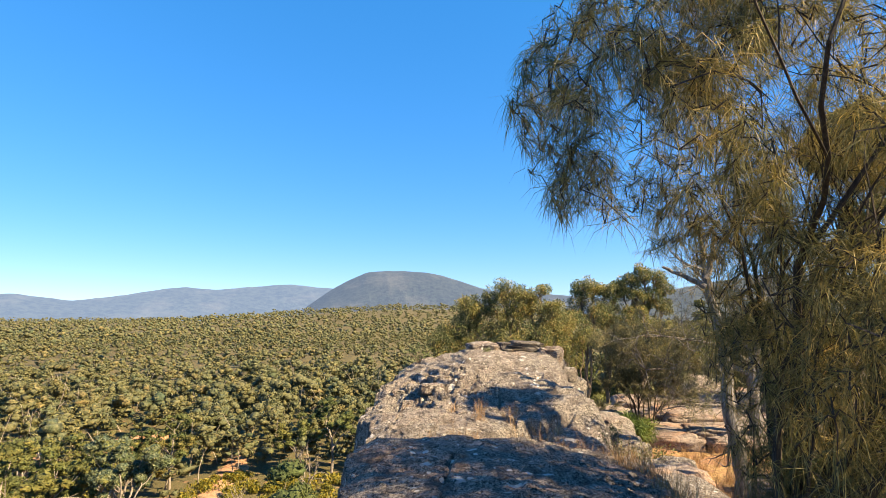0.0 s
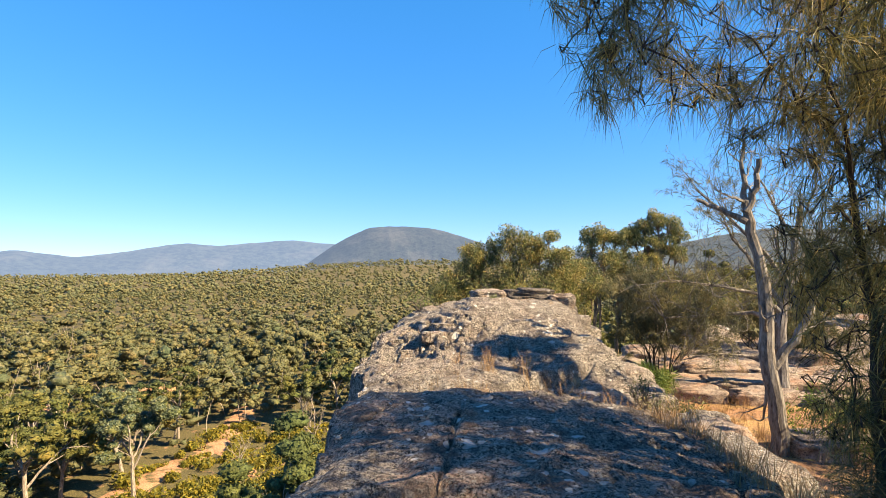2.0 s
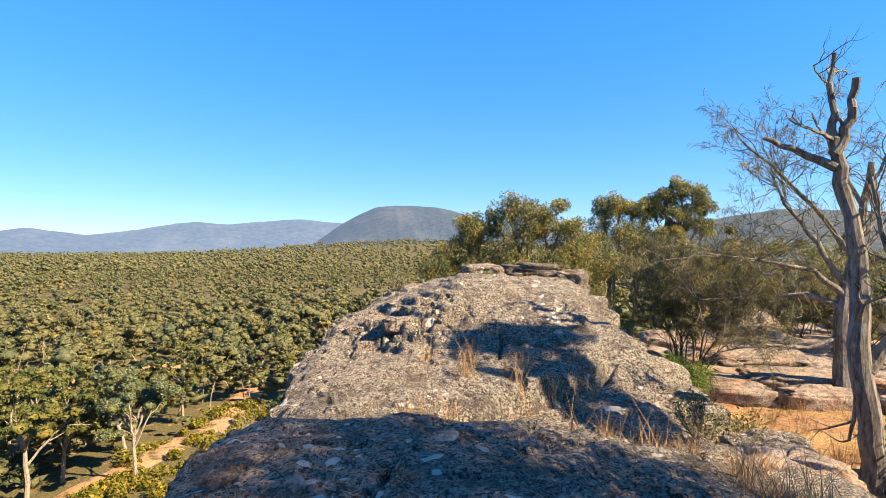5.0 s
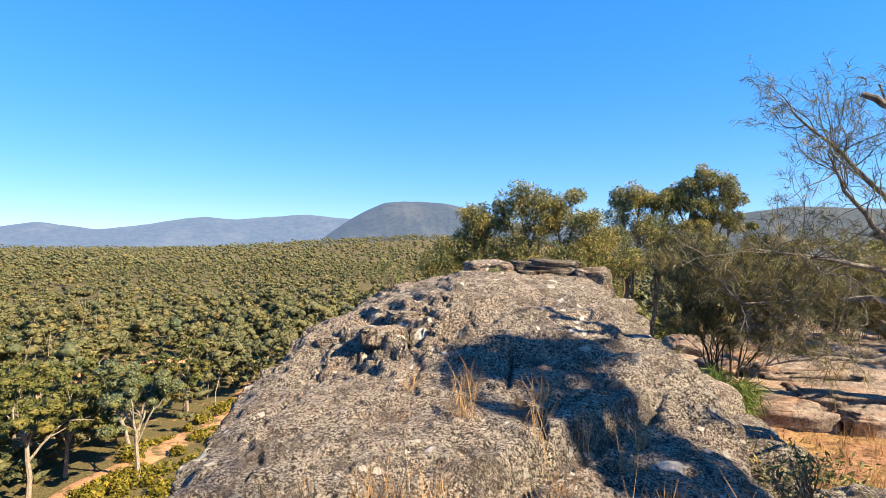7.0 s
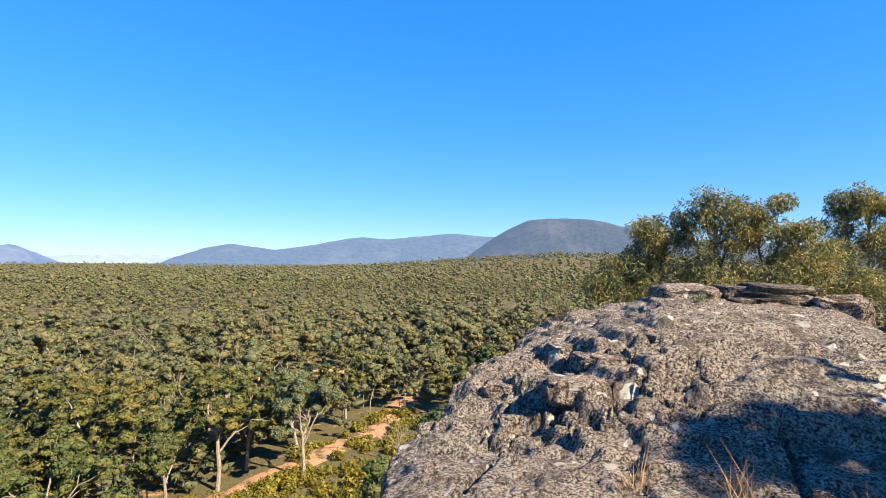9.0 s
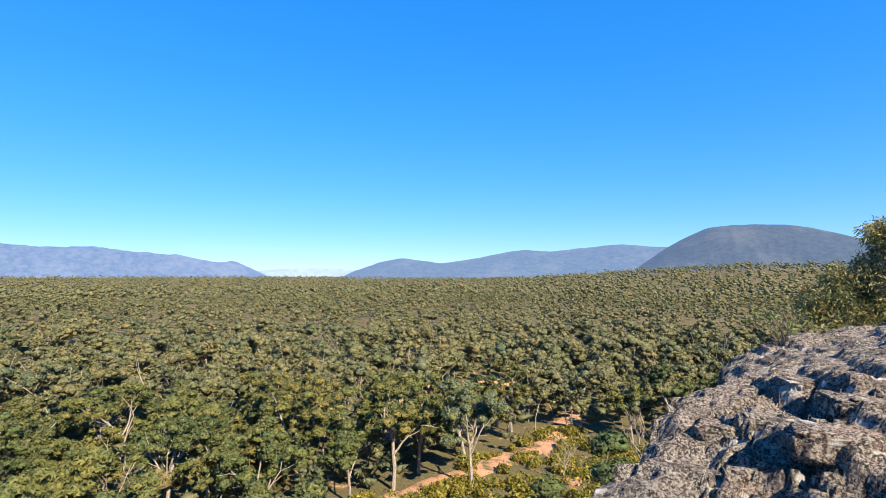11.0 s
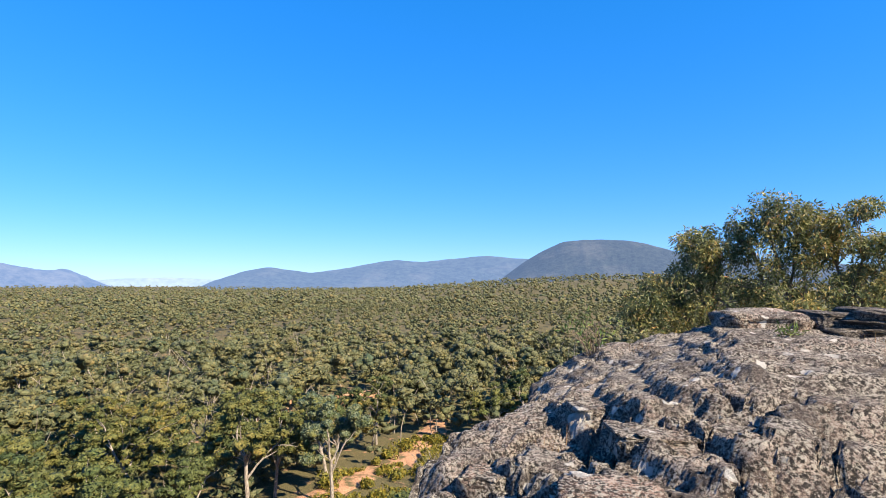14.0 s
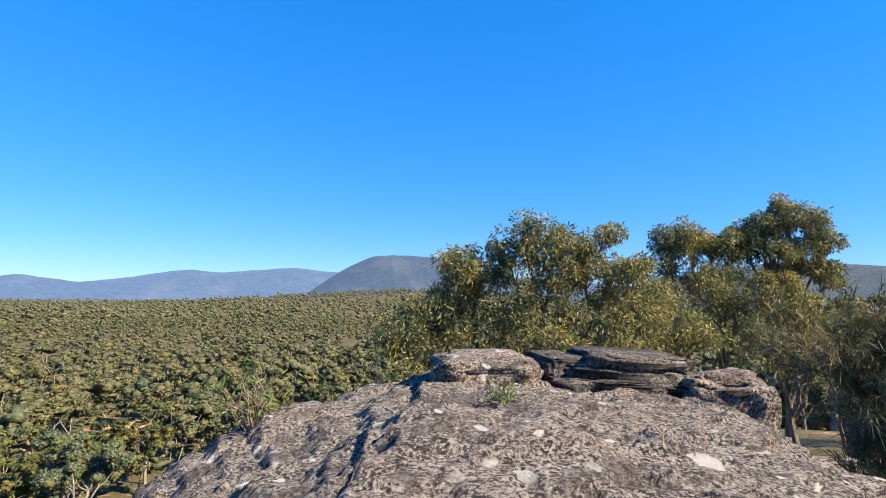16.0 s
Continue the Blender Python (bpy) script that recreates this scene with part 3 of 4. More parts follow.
    return z - np.where(out > 0, np.minimum(6.0 * np.maximum(out, 0) ** 0.85, 6), 0)


def build_rock(name, pieces, split, mat, label, cell):
    """The rock, parted into the ledges that one steps over: (name, from y, to y)."""
    base = thing(name, (0, 0, 0), label, "rock")
    xs = np.arange(-2.9, 4.1, cell)
    for part_name, y0, y1 in pieces:
        ys = np.append(np.arange(y0, y1 - cell * 0.3, cell), y1)
        X, Y = np.meshgrid(xs, ys)
        Z = rock_z(X, Y, split)
        part(part_name, np.stack([X.ravel(), Y.ravel(), Z.ravel()], 1), grid_faces(len(ys), len(xs)), mat, base, soft=True)
    return base


slab = build_rock("rock_slab", (("upper_step", -6, 1.4), ("slab_face", 1.4, 9.6)), -1, ROCK_SMOOTH, "flat grey sandstone slab in dappled tree shade", 0.045)
ridge = build_rock("rock_ridge", (("lower_ledge", 8.6, 12.1), ("broken_ledge", 12.1, 14.6), ("crest", 14.6, 19.8)), 1, ROCK, "rising weathered sandstone ridge with ledges, cracks and lichen", 0.026)


# ---- loose and layered rocks ----
def boulder_mesh(dims, seed, power=0.55, rough=0.14, cracks=0.05, rows=30, cols=54):
    """A rounded block: a superellipsoid with lumps, edges and splits."""
    th, ph = np.linspace(-math.pi / 2, math.pi / 2, rows), np.linspace(0, 2 * math.pi, cols, endpoint=False)
    T, P = np.meshgrid(th, ph, indexing="ij")
    c = lambda v: np.sign(np.cos(v)) * np.abs(np.cos(v)) ** power
    q = lambda v: np.sign(np.sin(v)) * np.abs(np.sin(v)) ** power
    d = np.stack([c(T) * c(P), c(T) * q(P), q(T)], -1)
    lump = fbm(d[..., 0] * 1.7 + seed, d[..., 1] * 1.7 + d[..., 2] * 1.3, seed, 4) + 0.35 * fbm(d[..., 0] * 7 + d[..., 2] * 5, d[..., 1] * 7 + seed, seed + 3, 3)
    e, r = cells(d[..., 0] * 1.6 + seed * 3.1 + d[..., 2] * 0.8, d[..., 1] * 1.6 + d[..., 2] * 1.9, seed)
    k = 1 + rough * lump + (r - 0.5) * cracks * 1.5 - cracks * (1 - smooth(0.0, 0.12, e))
    p = d * k[..., None] * np.array(dims) * 0.5
    v = p.reshape(-1, 3)
    a = np.arange((rows - 1) * cols).reshape(rows - 1, cols)
    b = np.roll(a, -1, 1)
    f = np.stack([a, b, b + cols, a + cols], -1).reshape(-1, 4)
    return v, f


def rock(name, at, dims, turn, seed, mat, label, power=0.55, tilt=0, rough=0.14, cracks=0.06, parent=None, bury=0.25):
    v, f = boulder_mesh(dims, seed, power, rough, cracks)
    ob = part(name, v, f, mat, parent, label, soft=True)
    ob.matrix_basis = pose(at[0], at[1], at[2] + dims[2] * (0.5 - bury), tilt, 0, turn)
    if parent is None:
        tagged(ob, label, "rock")
    return ob


# the blocks on the crest
rock("boulder", (0.54, 18.15, 1.24), (1.12, 1.2, 0.42), 8, 3, ROCK_PALE, "pale lichened sandstone block lying on the rock crest", 0.5, 0, 0.16, 0.08, bury=0.15)
block = thing("layered_block", (1.9, 18.35, 1.2), "dark layered sandstone block with open bedding cracks", "rock")
for i, (dx, dy, dz, w, dpt, h, t) in enumerate(((0.02, 0.0, 0.02, 1.5, 1.3, 0.25, 3), (0.12, 0.05, 0.15, 1.3, 1.25, 0.22, -4), (0.2, 0.02, 0.28, 1.1, 1.15, 0.2, 5), (-0.5, 0.05, 0.2, 0.6, 0.9, 0.24, 14))):
    v, f = boulder_mesh((w, dpt, h), 20 + i, 0.4, 0.12, 0.09)
    ob = part("rock_layer", v, f, ROCK_DARK, block, soft=True)
    ob.matrix_basis = pose(dx, dy, dz + h * 0.3, 0, 2, t)
rock("boulder", (2.92, 18.05, 0.95), (0.85, 1.2, 0.6), -12, 31, ROCK_PALE, "cracked pale sandstone block at the end of the crest", 0.45, 0, 0.16, 0.12, bury=0.12)
rock("boulder", (3.25, 16.7, 0.55), (0.55, 0.6, 0.5), 10, 33, ROCK, "small grey rock wedged beside the crest", 0.5)
rock("boulder", (3.55, 17.4, 0.0), (0.7, 0.8, 0.7), 30, 34, ROCK_PALE, "small pale rock below the crest", 0.5)
# blocks on the outer side of the ridge
for i, (x, y, w, d, h, t) in enumerate(((-0.75, 12.65, 0.55, 0.42, 0.34, 12), (-1.25, 13.3, 0.5, 0.4, 0.32, -8), (-0.25, 12.25, 0.45, 0.3, 0.2, 5), (-0.55, 13.55, 0.6, 0.5, 0.26, 20), (-1.65, 13.2, 0.35, 0.3, 0.25, 0), (-1.0, 14.2, 0.5, 0.4, 0.25, 30))):
    z = float(rock_z(np.array([x]), np.array([y]), 1)[0])
    rock("rock", (x, y, z - 0.1), (w, d, h * 0.75), t, 60 + i, ROCK if i % 2 else ROCK_PALE, "blocky lichened stone on the broken edge of the ridge", 0.3, 0, 0.2, 0.12)

# the lower shelves beside the ridge
SHELVES = ((7.2, 18.9, 2.7, 2.5, 0.4, 8, 1), (9.2, 18.5, 3.6, 1.7, 0.6, -4, 2), (8.7, 20.8, 3.5, 2.6, 0.8, 6, 3), (11.4, 22.5, 4.8, 3.0, 1.1, 4, 4), (8.1, 23.2, 4.0, 2.4, 1.0, -8, 5), (13.6, 20.2, 4.0, 2.6, 0.7, 12, 6),
           (5.6, 21.6, 2.6, 2.0, 0.6, 20, 7), (12.4, 25.4, 4.4, 3.0, 1.1, 0, 8), (14.5, 17.4, 4.0, 3.0, 0.6, 0, 9), (12.2, 17.2, 2.6, 1.3, 0.5, -4, 10), (16.2, 24.8, 4.6, 3.4, 1.7, 10, 11),
           (7.4, 12.2, 2.0, 1.3, 0.5, 8, 13), (19.5, 27, 6, 4, 2.2, 0, 14), (4.3, 10.6, 1.3, 1.6, 0.9, 0, 16), (10.2, 16.6, 1.4, 0.9, 0.45, 15, 17), (6.6, 17.3, 2.0, 1.2, 0.45, -8, 18), (8.6, 16.9, 2.2, 1.0, 0.5, 4, 19), (7.4, 21.0, 2.2, 1.6, 0.7, 12, 20), (10.6, 20.2, 2.4, 1.8, 0.8, -6, 21), (11.6, 18.6, 2.6, 1.5, 0.6, 9, 22))
for x, y, w, d, h, t, s in SHELVES:
    rock("rock_shelf", (x, y, float(ground_z(x, y)) - 0.05), (w * 0.95, d * 0.9, h * 1.15), t, 100 + s, ROCK_WARM, "low flat orange-stained sandstone shelf with a dark undercut edge", 0.4, 0, 0.16, 0.09, bury=0.08)
rock("boulder", (11.5, 26.8, float(ground_z(11.5, 26.8))), (2.8, 2.0, 2.3), 20, 140, ROCK_PALE, "large rounded pale boulder standing on the shelf", 0.6, 0, 0.12, 0.07)
rock("boulder", (10.8, 25.8, float(ground_z(10.8, 25.8))), (1.0, 0.8, 1.1), 35, 141, ROCK_PALE, "upright pale stone leaning on a large boulder", 0.5, 0, 0.16, 0.1)
rock("boulder", (5.0, 18.6, float(ground_z(5.0, 18.6))), (1.5, 1.0, 1.0), 15, 147, ROCK_PALE, "pale rounded rock beside a green shrub", 0.55, 0, 0.16, 0.1, bury=0.1)
rock("boulder", (4.5, 17.2, float(ground_z(4.5, 17.2))), (1.0, 0.9, 0.7), -20, 148, ROCK_PALE, "pale rounded rock beside a green shrub", 0.55, 0, 0.16, 0.1, bury=0.1)
rock("boulder", (-0.36, 9.13, -0.7), (1.3, 0.55, 0.95), -4, 151, ROCK, "lichened rock wedged in the grassy gap of the ridge", 0.5)
rock("boulder", (4.0, 9.2, -1.2), (1.7, 2.3, 1.1), 12, 145, ROCK, "low lichened rock against the side of the ridge", 0.55, 0, 0.14, 0.08)
rock("boulder", (4.5, 11.2, -1.1), (1.2, 1.6, 0.8), -10, 146, ROCK, "low lichened rock against the side of the ridge", 0.5, 0, 0.14, 0.08)
rock("boulder", (3.9, 12.9, -1.1), (1.2, 1.5, 1.0), 0, 142, ROCK, "grey rock at the foot of the ridge", 0.55)
rock("boulder", (4.1, 15.0, -0.9), (1.1, 1.4, 0.9), 20, 143, ROCK_PALE, "pale rock at the foot of the ridge", 0.5)


# ---- trees on the outcrop ----
def sheoak(at, height, lean, seed, label, leafy, mat, bark=BARK_DARK, stems=6, spread=0.42, depth=4, name="sheoak_tree", length=0.3, base=0.075, reach=(), room=None, lift=0.05, down=1.0, fill=None):
    rng, npr = random.Random(seed), np.random.default_rng(seed)
    tree = thing(name, at, label, "tree")
    tips = []
    for k in range(stems + len(reach)):
        wood, mine = Wood(), []
        a = 2 * math.pi * k / stems + rng.uniform(-0.4, 0.4)
        way = Vector((math.cos(a) * spread + lean[0], math.sin(a) * spread + lean[1], 1))
        if k >= stems:
            way = Vector((*reach[k - stems], 1))
        start = (0.18 * math.cos(a), 0.18 * math.sin(a), -0.25)
        branch(rng, wood, mine, start, way, height * (0.36 if k < stems else 0.52) * rng.uniform(0.8, 1.15), base * rng.uniform(0.6, 1.1), depth, 0.62, 0.11, lift, (2, 2), 0.72, 6, True, room)
        part("stem", wood.v, wood.f, bark, tree)
        tips += mine
    if fill:
        # fine twigs that reach from the limbs into the rest of the crown
        nodes = np.array([tuple(p) for p, d in tips])
        wood = Wood()
        count, inside = fill
        grown = []
        for tries in range(45000):
            if len(grown) >= count:
                break
            p = Vector((rng.uniform(-3.3, 2.8), rng.uniform(-2.8, 1.8), rng.uniform(0.8, 8.8)))
            if not inside(p) or noise.noise(p * 0.95) < (0.2 if p.x > 0.3 and p.z > 2.6 else -0.4 if p.z < 3.2 else -0.1):
                continue
            near = nodes[np.argmin(((nodes - np.array(p)) ** 2).sum(1))]
            q = Vector(near)
            gap = (p - q).length
            if gap > (0.7 if p.x < -0.4 else 1.1) or gap < 0.1:
                continue
            mid = q.lerp(p, 0.5) + Vector((rng.gauss(0, 0.05), rng.gauss(0, 0.05), 0.08))
            wood.tube((q, mid, p), (0.010, 0.007, 0.004), 3)
            nodes = np.vstack([nodes, tuple(p)])
            grown.append((p, (p - mid).normalized()))
        tips += grown
        part("twig", wood.v, wood.f, bark, tree)
        tips = [t for t in tips if (inside(t[0]) and noise.noise(t[0] * 0.95) > (0.12 if t[0].x > 0.3 and t[0].z > 2.6 else -0.1)) or rng.random() < 0.2]
    keep = [t for t in tips if rng.random() < leafy[0]]
    v, f = needles(keep, leafy[1], length, npr, down, 0.55, leafy[2])
    part("foliage", v, f, mat, tree)
    return tree


# the room of a crown, from the foot of its tree
under = lambda p: float(np.interp(p.x, [-2.9, -2.5, -2.0, -1.4, -0.9, -0.6, -0.4], [4.8, 3.85, 3.5, 3.5, 3.45, 3.3, 0.6])) + 0.3 * max(0.0, -p.y - 0.3)
over_slab = lambda p: p.z > under(p) and (p.z > 3.4 or p.x > -0.35 + 0.75 * max(0.0, p.y)) and p.x > -3.2 and -3.2 < p.y < 1.6
crown = lambda p: p.z > under(p) and (((p.x - 0.2) / 3.3) ** 2 + ((p.y + 0.6) / 2.1) ** 2 + ((p.z - 4.6) / 3.6) ** 2 < 1 or (p.x - 0.7) ** 2 / 2.2 + (p.y - 0.2) ** 2 / 2.0 + (p.z - 2.6) ** 2 / 5.0 < 1)
sheoak((3.85, 5.9, -0.2), 7.0, (0.06, -0.06), 4, "tall many-stemmed sheoak with drooping needle foliage beside the slab", (0.9, 20, 0.0056), NEEDLE, stems=20, base=0.068, spread=0.36, depth=4,
       length=0.36, reach=((-0.12, -0.05), (-0.1, -0.15), (-0.12, 0.05), (-0.13, -0.1)), room=over_slab, lift=0.08, fill=(3400, crown))
# sheoak added mostly out of view, its crown shaped to shade the ridge
compact = lambda p: math.hypot(p.x, p.y) < (0.9 if p.z < 6.0 else 1.7) and p.z < 8.3
dense = lambda p: (p.x / 1.25) ** 2 + (p.y / 1.25) ** 2 + ((p.z - 7.3) / 0.9) ** 2 < 1 or (p.x + 0.6) ** 2 + (p.y + 0.9) ** 2 + (p.z - 5.6) ** 2 < 0.55 and noise.noise(p * 2.2) > -0.1
sheoak((8.05, 9.75, -1.5), 7.8, (0.0, 0.0), 8, "dark sheoak with a compact crown of dense needles below the slab", (1.0, 34, 0.018), NEEDLE, stems=4, spread=0.05, depth=3, room=compact, lift=0.1, fill=(320, dense))
sheoak((6.5, 19.6, -1.75), 4.1, (0.0, 0.0), 12, "dry olive-brown sheoak bush among the rock shelves", (0.95, 17, 0.011), NEEDLE_DRY, stems=8, spread=0.16, depth=4, base=0.04)
sheoak((11.8, 22.2, -1.9), 3.8, (0.0, 0.0), 15, "olive-brown sheoak thicket behind the ridge", (0.95, 20, 0.013), NEEDLE_DRY, stems=7, spread=0.55, depth=4, base=0.05)
sheoak((5.0, 20.5, -1.8), 1.5, (0.0, 0.0), 18, "low dry sheoak bush at the back of the ridge", (0.9, 14, 0.012), NEEDLE_DRY, stems=6, spread=0.6, depth=3, base=0.035)


def dead_tree(at, spec, seed, label, twigs, bark=BARK_DEAD, fine=None, radius=0.15):
    """Bare trunk and limbs given as lines of points, with small grown twigs."""
    rng = random.Random(seed)
    tree = thing("dead_tree", at, label, "tree")
    ends = []
    for name, pts, r0, r1, n in spec:
        wood = Wood()
        line = []
        for a, b in zip(pts[:-1], pts[1:]):
            a, b = Vector(a), Vector(b)
            for k in range(4):
                line.append(a.lerp(b, k / 4) + Vector((rng.gauss(0, 0.02), rng.gauss(0, 0.02), 0)))
        line.append(Vector(pts[-1]))
        wood.tube(line, [r * rng.uniform(0.9, 1.1) for r in taper(r0, r1, len(line))], 9)
        for k in range(n):
            i = rng.randint(len(line) // 3, len(line) - 1)
            d = (line[i] - line[i - 1]).normalized()
            s = Vector((rng.gauss(0, 1), rng.gauss(0, 1), rng.gauss(0.2, 0.6))).normalized()
            branch(rng, wood, ends, line[i], d * 0.5 + s, twigs * rng.uniform(0.5, 1.2), r1 * 0.45 + 0.006, 2, 0.7, 0.2, 0.04, (2, 2), 0.65, 5)
        part(name, wood.v, wood.f, bark, tree)
    if fine:
        npr = np.random.default_rng(seed)
        v, f = needles([e for e in ends if rng.random() < fine[0]], fine[1], 0.25, npr, 0.8, 0.7, 0.009)
        part("foliage", v, f, NEEDLE_DRY, tree)
    return tree


dead_tree((6.35, 12.1, -1.75),
          (("trunk", ((0, 0, -0.2), (-0.05, 0, 1.0), (-0.2, 0.02, 2.1), (-0.25, 0, 3.4), (-0.42, 0, 4.6), (-0.62, 0, 5.4)), 0.185, 0.075, 4),
           ("limb", ((-0.62, 0, 5.3), (-0.64, 0.0, 5.8), (-0.6, 0.02, 6.7)), 0.075, 0.025, 4),
           ("limb", ((-0.6, 0, 5.2), (-0.42, -0.05, 5.7), (-0.36, -0.08, 6.3)), 0.08, 0.05, 1),
           ("broken_limb", ((-0.6, 0, 5.0), (-1.0, 0.1, 5.25), (-1.5, 0.2, 5.5)), 0.075, 0.03, 0),
           ("limb", ((-0.15, 0, 2.05), (0.3, -0.05, 2.6), (0.62, -0.1, 3.3), (0.72, -0.1, 4.2), (0.8, -0.1, 5.0)), 0.1, 0.03, 9),
           ("limb", ((0.5, -0.08, 3.0), (0.2, 0.1, 3.8), (0.05, 0.2, 4.9)), 0.06, 0.025, 4)),
          3, "bare silver-grey dead tree with a forked trunk and broken limbs", 0.8)
dead_tree((9.5, 17.7, -1.95),
          (("trunk", ((0, 0, -0.2), (-0.05, 0, 1.5), (0.0, 0, 2.7), (0.3, 0, 4.2), (0.7, 0.1, 6.2)), 0.22, 0.08, 4),
           ("limb", ((0, 0, 2.6), (-0.8, 0.1, 2.9), (-1.9, 0.2, 2.8), (-3.4, 0.2, 2.7)), 0.09, 0.02, 22),
           ("limb", ((0, 0, 2.9), (-0.8, -0.2, 3.5), (-1.8, -0.3, 3.7), (-3.4, -0.3, 3.9)), 0.08, 0.02, 22),
           ("limb", ((0, 0, 3.2), (-0.5, 0.2, 4.2), (-1.2, 0.3, 5.2), (-1.6, 0.3, 6.0)), 0.08, 0.02, 18),
           ("limb", ((0.2, 0, 3.8), (-0.6, -0.2, 4.8), (-1.7, -0.3, 5.9), (-2.6, -0.3, 6.7)), 0.08, 0.02, 16),
           ("limb", ((0.5, 0.05, 5.0), (0.0, 0.2, 6.2), (-0.6, 0.3, 7.5)), 0.06, 0.02, 9),
           ("limb", ((-0.02, 0, 1.9), (-0.9, -0.2, 1.6), (-2.1, -0.4, 1.7), (-3.2, -0.5, 1.5)), 0.06, 0.015, 15),
           ("limb", ((0.1, 0, 3.4), (0.9, 0.2, 4.4), (1.6, 0.3, 5.4)), 0.08, 0.02, 8)),
          5, "half-dead sheoak with pale bare branches and thin brown foliage", 1.15, BARK_DEAD, (0.55, 8))


def gum(at, lobes, seed, label, bark=BARK_BROWN, leaf=GUM_LEAF, clumps=19, leaves=140):
    """A mallee gum: stems that rise into domed lobes (x, y, z of the middle, radius), each of many leaf clumps."""
    rng, npr = random.Random(seed), np.random.default_rng(seed)
    base = Vector(at)
    tree = thing("mallee_gum", at, label, "tree")
    centres, sizes = [], []
    middle = sum((Vector(q[:3]) - base for q in lobes), Vector()) / len(lobes)
    fork = Vector((middle.x * 0.5, middle.y * 0.5, middle.z * 0.45))
    wood = Wood()
    stem = [Vector((0, 0, -0.3)).lerp(fork, k / 5) + Vector((rng.gauss(0, 0.06), rng.gauss(0, 0.06), 0)) for k in range(6)]
    wood.tube(stem, taper(0.11, 0.08, 6), 7)
    part("trunk", wood.v, wood.f, bark, tree)
    for x, y, z, R in lobes:
        mid = Vector((x, y, z + 0.18)) - base
        wood = Wood()
        foot = stem[rng.choice((2, 3, 4, 5))]
        line = [foot.lerp(mid, k / 6) + Vector((rng.gauss(0, 0.1), rng.gauss(0, 0.1), rng.gauss(0, 0.05))) * (k > 0) for k in range(7)]
        wood.tube(line, taper(0.06, 0.025, 7), 6)
        for k in range(clumps):
            d = Vector((rng.gauss(0, 1), rng.gauss(0, 1), rng.gauss(0.35, 0.8))).normalized()
            c = mid + Vector((d.x, d.y, d.z * 0.9)) * R * rng.uniform(0.5, 1.0)
            knee = line[-1].lerp(c, 0.5) + Vector((rng.gauss(0, 0.06), rng.gauss(0, 0.06), -0.04))
            wood.tube((line[rng.choice((5, 6))], knee, c), (0.018, 0.011, 0.005), 4)
            centres.append(tuple(c))
            sizes.append(R * rng.uniform(0.24, 0.42))
        part("limb", wood.v, wood.f, bark, tree)
    n = len(centres)
    o = npr.normal(size=(n * leaves, 3))
    o[:, 2] += 0.25
    o /= np.linalg.norm(o, axis=1, keepdims=True)
    c = np.repeat(np.array(centres), leaves, 0) + o * (np.repeat(np.array(sizes), leaves) * npr.uniform(0.35, 1.0, n * leaves) ** 0.5)[:, None]
    d = o * 0.6 + npr.normal(size=(n * leaves, 3)) * 0.5
    v, f = blades(c, d, npr.uniform(0.08, 0.15, n * leaves), npr.uniform(0.024, 0.038, n * leaves), npr, 0.55)
    part("crown", v, f, leaf, tree)
    return tree


